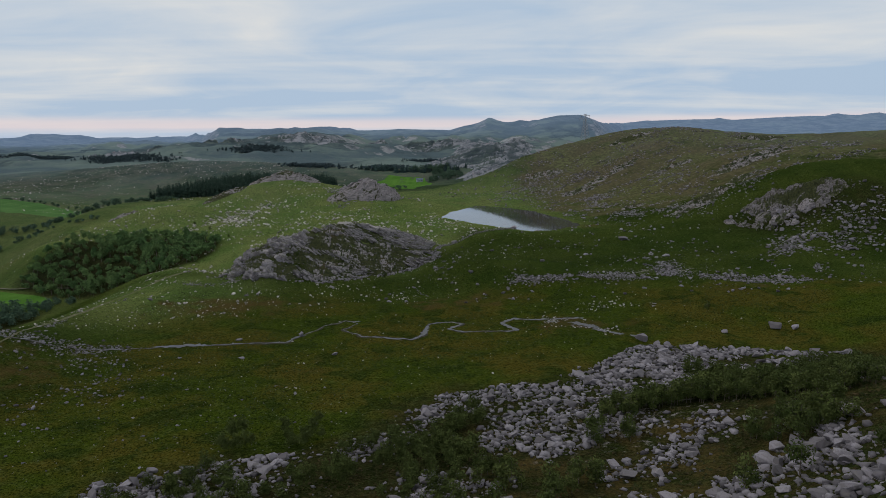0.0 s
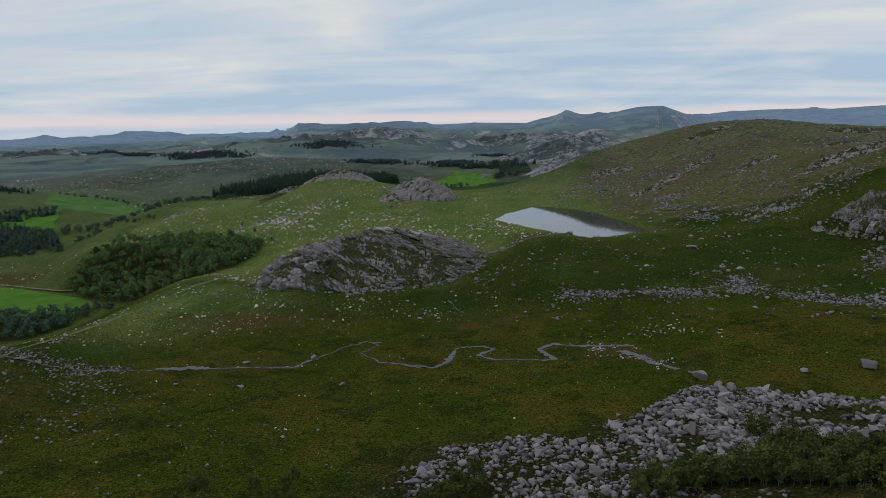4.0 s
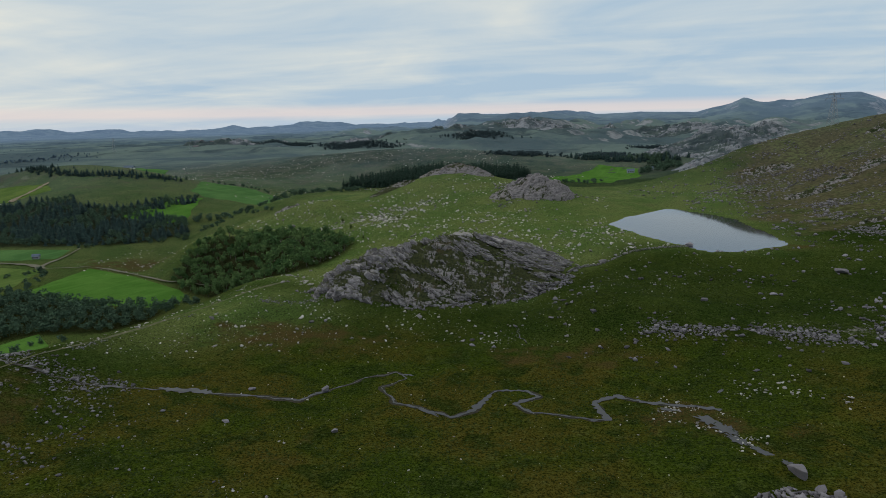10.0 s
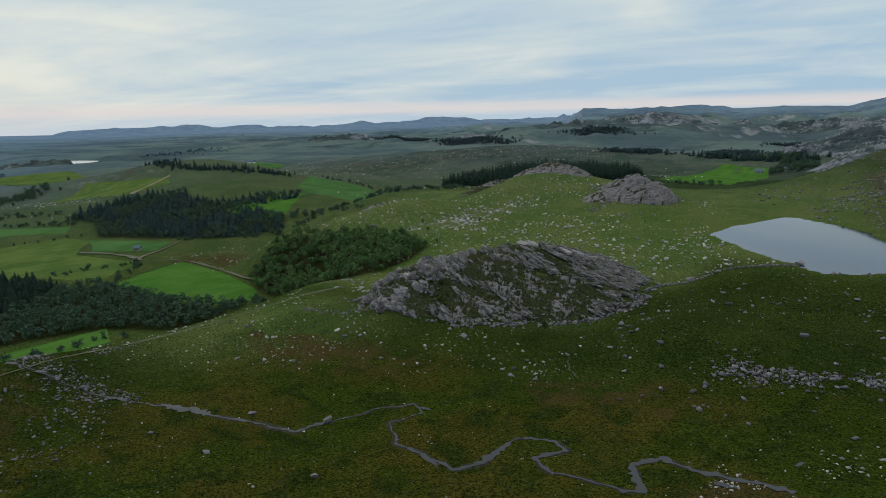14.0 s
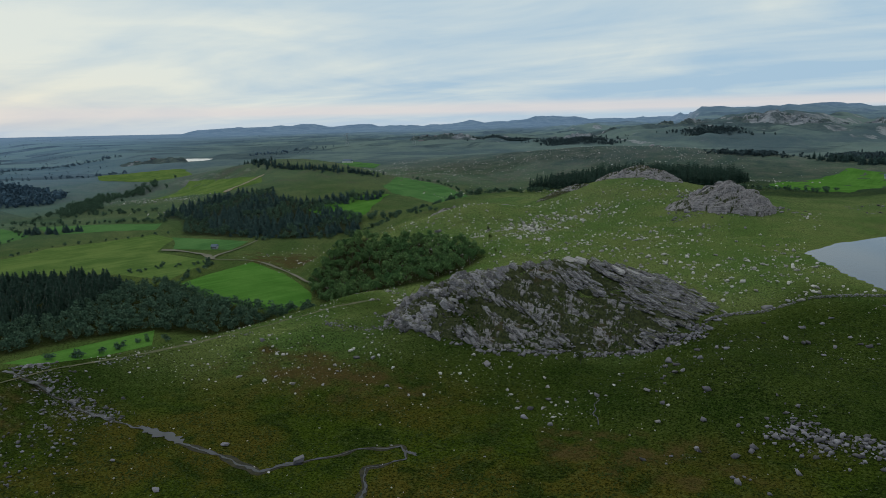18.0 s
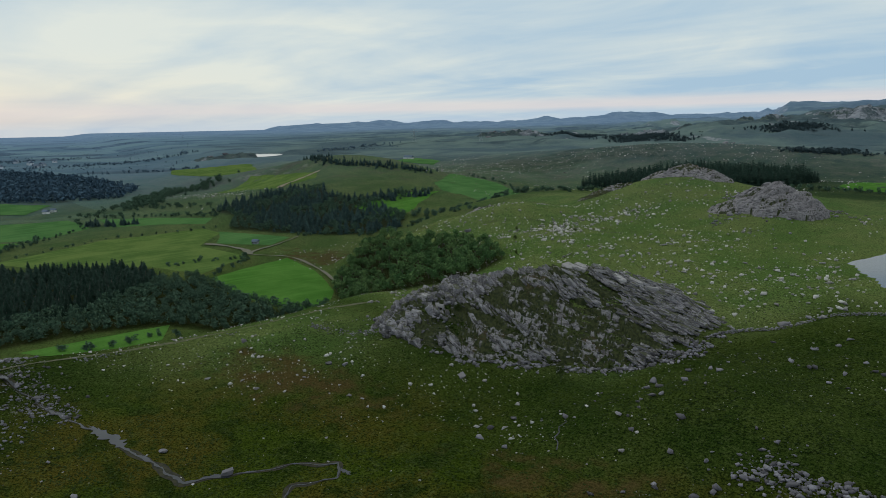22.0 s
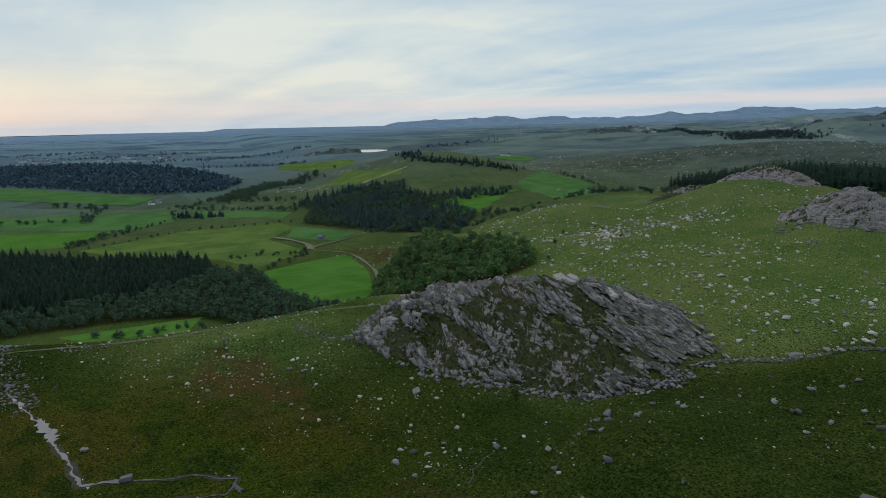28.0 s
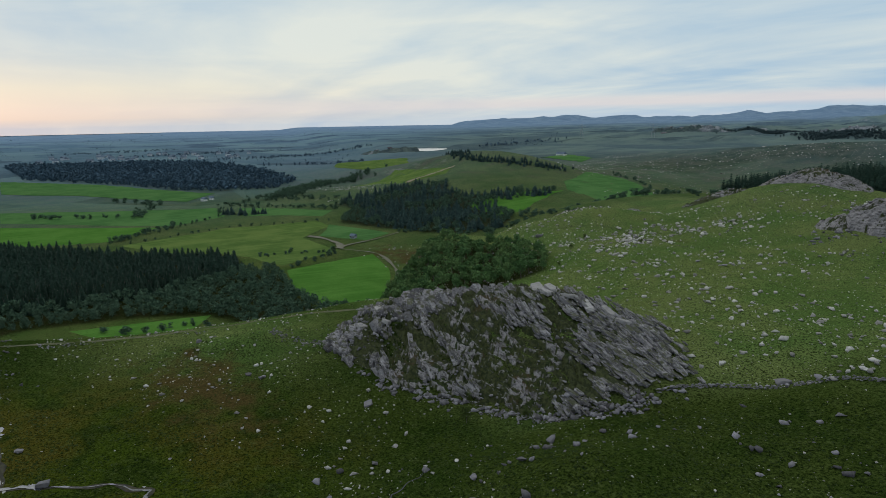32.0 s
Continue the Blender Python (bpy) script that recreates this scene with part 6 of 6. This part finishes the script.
def row_places(line, gap, wide, seed):
    rs = np.random.RandomState(seed)
    a = np.array(line, float)
    run = np.concatenate([[0], np.cumsum(np.hypot(*np.diff(a, axis=0).T))])
    s = np.arange(0, run[-1], gap)
    return np.stack([np.interp(s, run, a[:, 0]), np.interp(s, run, a[:, 1])], 1) + rs.normal(0, wide, (len(s), 2))


p = row_places([(-640, 566), (-560, 530), (-499, 509), (-460, 512), (-436, 519), (-395, 548)], 0.9, 4.0, 91)
wood("spruce_row", p, np.random.RandomState(6).uniform(0.42, 0.68, len(p)), SPRUCE_THIN, NEEDLE_FAR, "row of dark spruces on the skyline of a rise", 92)
for k, (line, gap, wide, shapes, mat, lo, hi, label) in enumerate([
        ([(-290, 404), (-266, 424), (-246, 448), (-226, 474)], 1.6, 3.5, BROAD_THIN, LEAF_FAR, 0.6, 1.0, "belt of broadleaved trees below the hill meadow"),
        ([(-226, 474), (-222, 500), (-212, 530), (-204, 548)], 2.0, 5.0, BUSH_THIN, LEAF_FAR, 0.8, 1.4, "bushes along the foot of the plantation"),
        ([(-359, 195), (-382, 214), (-402, 236)], 2.6, 1.5, BUSH_THIN, LEAF_FAR, 0.8, 1.6, "hedge between two fields"),
        ([(-404, 238), (-432, 268), (-490, 282)], 6.0, 1.2, BUSH_THIN, LEAF_FAR, 0.5, 1.1, "thin hedge along a field wall"),
        ([(-352, 322), (-376, 262), (-352, 204)], 7.0, 0.8, BUSH_THIN, LEAF_FAR, 0.4, 0.9, "scattered bushes along a field wall"),
        ([(-442, 274), (-426, 284), (-411, 298)], 1.6, 2.2, SPRUCE_THIN, NEEDLE_FAR, 0.5, 0.85, "clump of small spruces at a field's corner"),
        ([(-500, 286), (-470, 296), (-384, 342)], 4.0, 2.0, BUSH_THIN, LEAF_FAR, 0.7, 1.4, "hedge along the back of a narrow field"),
        ([(-632, 470), (-622, 420), (-570, 364), (-520, 350), (-500, 318)], 1.1, 8.0, BROAD_THIN, LEAF_FAR, 0.7, 1.2, "dark wood along a low ridge"),
        ([(-560, 345), (-500, 330), (-430, 352)], 3.0, 5.0, BUSH_THIN, LEAF_FAR, 0.8, 1.6, "bushes on rough ground"),
        ([(-500, 160), (-520, 150), (-470, 215), (-560, 240), (-600, 210)], 6.0, 4.0, BUSH_THIN, LEAF_FAR, 0.9, 1.9, "bushes between the fields"),
        ([(-148, 250), (-158, 258), (-150, 268), (-142, 262)], 2.2, 2.0, BROAD_THIN, LEAF_FAR, 0.5, 0.8, "trees at the corner of the meadow"),
        ([(-236, 262), (-254, 290), (-262, 296), (-272, 256)], 3.0, 2.0, BUSH_THIN, LEAF_FAR, 0.5, 1.2, "bushes along the edge of the pasture"),
        ([(-292, 348), (-268, 372), (-240, 392), (-205, 400)], 2.6, 3.5, BUSH_THIN, LEAF_FAR, 0.7, 1.5, "bushes below the brow"),
        ([(-420, 624), (-300, 570), (-224, 484)], 9.0, 2.0, BUSH_THIN, LEAF_FAR, 0.7, 1.5, "bushes along the hill meadow's wall"),
        ([(-96, 560), (-60, 556), (-30, 556)], 3.0, 2.0, BUSH_THIN, LEAF_FAR, 0.8, 1.5, "hedge before the valley meadow"),
        ([(-10, 700), (10, 730), (0, 780), (-30, 800)], 1.8, 7.0, BROAD_THIN, LEAF_FAR, 0.9, 1.5, "trees round the distant farm"),
        ([(-90, 820), (-40, 800), (20, 775)], 1.0, 6.0, SPRUCE_THIN, NEEDLE_FAR, 0.6, 1.1, "dark spruces behind the distant meadow"),
        ([(-170, 182), (-163, 196), (-160, 212)], 2.8, 1.5, BUSH_THIN, LEAF_FAR, 0.6, 1.1, "bushes along the brook meadow")]):
    p = row_places(line, gap, wide, 200 + k)
    wood("tree_belt", p, np.random.RandomState(300 + k).uniform(lo, hi, len(p)), shapes, mat, label, 400 + k)
p = spaced(scatter(HILL_WOOD, 14000, 93), 4.6)
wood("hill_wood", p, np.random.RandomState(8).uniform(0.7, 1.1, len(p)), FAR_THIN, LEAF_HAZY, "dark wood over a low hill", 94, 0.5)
for k, (cx, cy, rx, ry, turn) in enumerate([(-510, 1125, 75, 26, 20), (-150, 815, 40, 14, 25), (-82, 1010, 30, 50, 0), (-330, 1240, 60, 20, 10), (-20, 1180, 40, 24, 0), (-700, 1250, 90, 22, 20), (90, 1240, 50, 30, 0)]):
    q = np.random.RandomState(700 + k).normal(0, 0.42, (int(rx * ry / 3), 2)) * np.array([rx, ry])
    c, d = math.cos(radians(turn)), math.sin(radians(turn))
    p = np.stack([cx + c * q[:, 0] - d * q[:, 1], cy + d * q[:, 0] + c * q[:, 1]], 1)
    wood("moor_wood", p, np.random.RandomState(720 + k).uniform(0.4, 0.75, len(p)), FAR_THIN, LEAF_MOOR_HAZE, "dark wood in a hollow of the moor", 730 + k, 0.5)
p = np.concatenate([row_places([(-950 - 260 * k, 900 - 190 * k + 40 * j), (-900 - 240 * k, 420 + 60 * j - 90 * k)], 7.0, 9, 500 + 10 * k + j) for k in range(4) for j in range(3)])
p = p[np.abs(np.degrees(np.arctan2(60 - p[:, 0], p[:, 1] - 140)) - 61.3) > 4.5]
wood("plain_hedges", p, np.random.RandomState(9).uniform(0.4, 0.75, len(p)), FAR_THIN, LEAF_HEDGE_HAZE, "hedges and copses over the far plain", 95, 0.5)
rs = np.random.RandomState(97)
bearing, reach = np.radians(rs.uniform(50, 97, 900)), 1150 + 2600 * rs.rand(900) ** 1.6
p = np.stack([60 - reach * np.sin(bearing), 140 + reach * np.cos(bearing)], 1)
p = np.concatenate([p + rs.normal(0, 14, p.shape) * np.array([1.0, 0.4]) for _ in range(2)])
p = p[np.abs(np.degrees(np.arctan2(60 - p[:, 0], p[:, 1] - 140)) - 61.3) > 5.0]
wood("plain_copses", p, rs.uniform(0.16, 0.42, len(p)), FAR_THIN, LEAF_COPSE_HAZE, "small dark copses and hedgerows over the far plain", 98, 0.5)
# birch scrub over the boulder field
MORE_SCRUB = [(28, 106, 2.5, 6), (32, 107, 2.5, 8), (36, 108, 3, 10), (40, 107, 3, 12), (43, 106, 3, 12), (46, 104, 3, 12), (49, 102, 3, 12), (53, 100, 3, 12), (56, 98, 3, 10), (59, 96, 3.5, 10), (50, 117, 3, 8), (46, 124, 2, 4), (69, 121, 4, 12), (74, 120, 4, 10), (78, 124, 4, 8),
              (1, 106, 3, 7), (4, 108, 3, 7), (1, 94, 3.5, 9), (-4, 97, 3.5, 9), (-6, 91, 4, 9), (46, 85, 3, 6), (48, 81, 3, 6)]
SCRUB_SPOTS = [(40, 108, 4, 10), (53, 112, 4, 12), (70, 116, 5, 14), (80, 122, 5, 10), (58, 96, 6, 12), (70, 100, 7, 14), (44, 84, 5, 8), (60, 74, 7, 12), (48, 62, 6, 8), (10, 74, 7, 10), (-26, 84, 6, 10), (-45, 80, 6, 8), (24, 96, 4, 6), (-36, 89, 6, 12), (-33, 104, 4, 6), (-22, 108, 5, 8), (-12, 99, 5, 6), (-2, 104, 4, 6), (4, 86, 7, 14), (-4, 76, 8, 10), (31, 106, 4, 8), (46, 113, 5, 14), (50, 105, 5, 14), (64, 112, 5, 16), (57, 108, 4, 10), (50, 90, 5, 6), (18, 82, 3, 4), (33, 66, 4, 3), (-18, 89, 5, 8), (66, 84, 5, 6), (75, 108, 6, 12), (86, 118, 6, 8)] + MORE_SCRUB
bushes = []
for sx, sy, sr, n in SCRUB_SPOTS:
    for _ in range(int(n * 1.25)):
        a, q = rnd.uniform(0, 6.283), sr * rnd.random() ** 0.5
        bushes.append((sx + q * math.cos(a), sy + q * math.sin(a)))
bushes.sort(key=lambda p: math.hypot(p[0] - 40, p[1] - 70))
for k, (x, y) in enumerate(bushes[:285]):
    tree("birch_bush", BIRCH[k % 5], x, y, rnd.uniform(0.7, 1.35), rnd.uniform(0, 360), "low birch bush among the boulders", "birch scrub", 0.05)
p = np.array(bushes[285:])
wood("birch_thicket", p, np.random.RandomState(12).uniform(0.7, 1.35, len(p)), THICKET, SCRUB_FAR, "thicket of low birch at the far side of the boulders", 96, 0.05)
for k, (x, y) in enumerate([(-100, 300), (-98, 312), (-112, 328), (-118, 262), (-125, 345), (-96, 345), (70, 178), (-20, 232), (-26, 236), (-14, 240), (-50, 234)]):
    tree("birch_bush", BIRCH[k % 5], x, y, rnd.uniform(0.6, 1.0), rnd.uniform(0, 360), "lone bush on the hillside", "lone bushes", 0.05)

# ---- built things ----


def pylon(x, y, tall, turn, label):
    root = empty("power_pylon", x, y, ground_at(x, y), turn)
    tagged(root, label, "pylon")
    w0, w1 = tall * 0.13, tall * 0.035
    corners = [(-1, -1), (1, -1), (1, 1), (-1, 1)]
    for sx, sy in corners:
        bm = bmesh.new()
        bar(bm, (sx * w0, sy * w0, -1), (sx * w1, sy * w1, tall * 0.8), 0.14)
        bar(bm, (sx * w1, sy * w1, tall * 0.8), (sx * w1 * 0.6, sy * w1 * 0.6, tall), 0.12)
        part("leg", from_bm("leg", bm, STEEL), root)
    for k in range(7):
        bm = bmesh.new()
        h0, h1 = tall * 0.8 * k / 7, tall * 0.8 * (k + 1) / 7
        a, b = w0 + (w1 - w0) * k / 7, w0 + (w1 - w0) * (k + 1) / 7
        for (ax, ay), (bx, by) in zip(corners, corners[1:] + corners[:1]):
            bar(bm, (ax * a, ay * a, h0), (bx * b, by * b, h1), 0.06)
            bar(bm, (bx * a, by * a, h0), (ax * b, ay * b, h1), 0.1)
        part("brace", from_bm("brace", bm, STEEL), root)
    for h, reach in ((0.80, 0.30), (0.93, 0.20)):
        bm = bmesh.new()
        bar(bm, (-tall * reach, 0, tall * h), (tall * reach, 0, tall * h), 0.22)
        bar(bm, (-tall * reach, 0, tall * h), (0, 0, tall * (h + 0.05)), 0.12)
        bar(bm, (tall * reach, 0, tall * h), (0, 0, tall * (h + 0.05)), 0.12)
        arm = part("crossarm", from_bm("crossarm", bm, STEEL), root)
        for q in (-1, 0, 1):
            bm = bmesh.new()
            bar(bm, (q * tall * reach * 0.95, 0, tall * h), (q * tall * reach * 0.95, 0, tall * h - 1.4), 0.14)
            part("insulator", from_bm("insulator", bm, DARK_ROOF), arm, "dark hanging insulator")
    return root


pylon(109, 532, 68 - ground_at(109, 532), 25, "grey steel lattice pylon behind the hilltop")
pylon(-821, 1078, 26, 40, "distant steel lattice pylon on the moor")
pylon(-930, 1010, 26, 40, "distant steel lattice pylon on the moor")


def house(x, y, long, wide, high, turn, label, wall_mat=None):
    root = empty("farmhouse", x, y, ground_at(x, y) - 0.3, turn)
    tagged(root, label, "house")
    bm = bmesh.new()
    block(bm, -long / 2, -wide / 2, 0, long / 2, wide / 2, high)
    part("wall", from_bm("wall", bm, wall_mat or WHITE_WALL), root)
    bm = bmesh.new()
    rise, over = wide * 0.42, 0.4
    v = [bm.verts.new(q) for q in ((-long / 2 - over, -wide / 2 - over, high - 0.1), (long / 2 + over, -wide / 2 - over, high - 0.1), (long / 2 + over, wide / 2 + over, high - 0.1), (-long / 2 - over, wide / 2 + over, high - 0.1),
                                   (-long / 2 - over, 0, high + rise), (long / 2 + over, 0, high + rise))]
    for f in ((0, 1, 5, 4), (2, 3, 4, 5), (0, 4, 3), (1, 2, 5), (3, 2, 1, 0)):
        bm.faces.new([v[i] for i in f])
    part("roof", from_bm("roof", bm, DARK_ROOF), root, "dark pitched roof")
    for q in (-0.3, 0.0, 0.3):
        for side in (-1, 1):
            bm = bmesh.new()
            y0 = side * wide / 2
            block(bm, q * long - 0.5, min(y0, y0 + side * 0.05), high * 0.4, q * long + 0.5, max(y0, y0 + side * 0.05), high * 0.75)
            pane = part("window", from_bm("window", bm, GLASS_DARK), root)
            bm = bmesh.new()
            y1 = y0 + side * 0.07
            for e in (-0.56, 0.0, 0.56):
                block(bm, q * long + e - 0.06, min(y0, y1), high * 0.38, q * long + e + 0.06, max(y0, y1), high * 0.77)
            part("window_frame", from_bm("window_frame", bm, wall_mat or WHITE_WALL), pane)
    return root


house(-24, 726, 6.5, 4, 2.6, 10, "pale farmhouse beyond the valley meadow", PALE_WALL)
house(-8, 738, 8, 4, 2.4, 40, "long pale barn beside the farmhouse", PALE_WALL)
house(-556, 279, 5, 3.6, 2.2, 20, "small white barn between the fields")
house(-566, 287, 3.5, 3, 2, 50, "small white outbuilding between the fields")
house(-291, 316, 3, 2.4, 2.0, 30, "small grey shed by the gravel yard", STEEL)
house(-612, 715, 12, 6, 3, 15, "small white farm building beyond the woods")
for k in range(34):
    b = radians(rnd.uniform(77, 92))
    r = rnd.uniform(1290, 1560)
    house(74 - r * math.sin(b), 178 + r * math.cos(b), rnd.uniform(7, 12), rnd.uniform(6, 8), rnd.uniform(3, 4.5), rnd.uniform(0, 180), "small pale house of the distant village", PALE_WALL)
b0 = np.radians(np.linspace(82, 99, 14))
sea = [(-4450 * math.sin(b), 60 + 4450 * math.cos(b)) for b in b0] + [(-4640 * math.sin(b), 60 + 4640 * math.cos(b)) for b in b0[::-1]]
water_sheet("water_sea", sea, 16.4, "bright strip of sea along the western horizon")
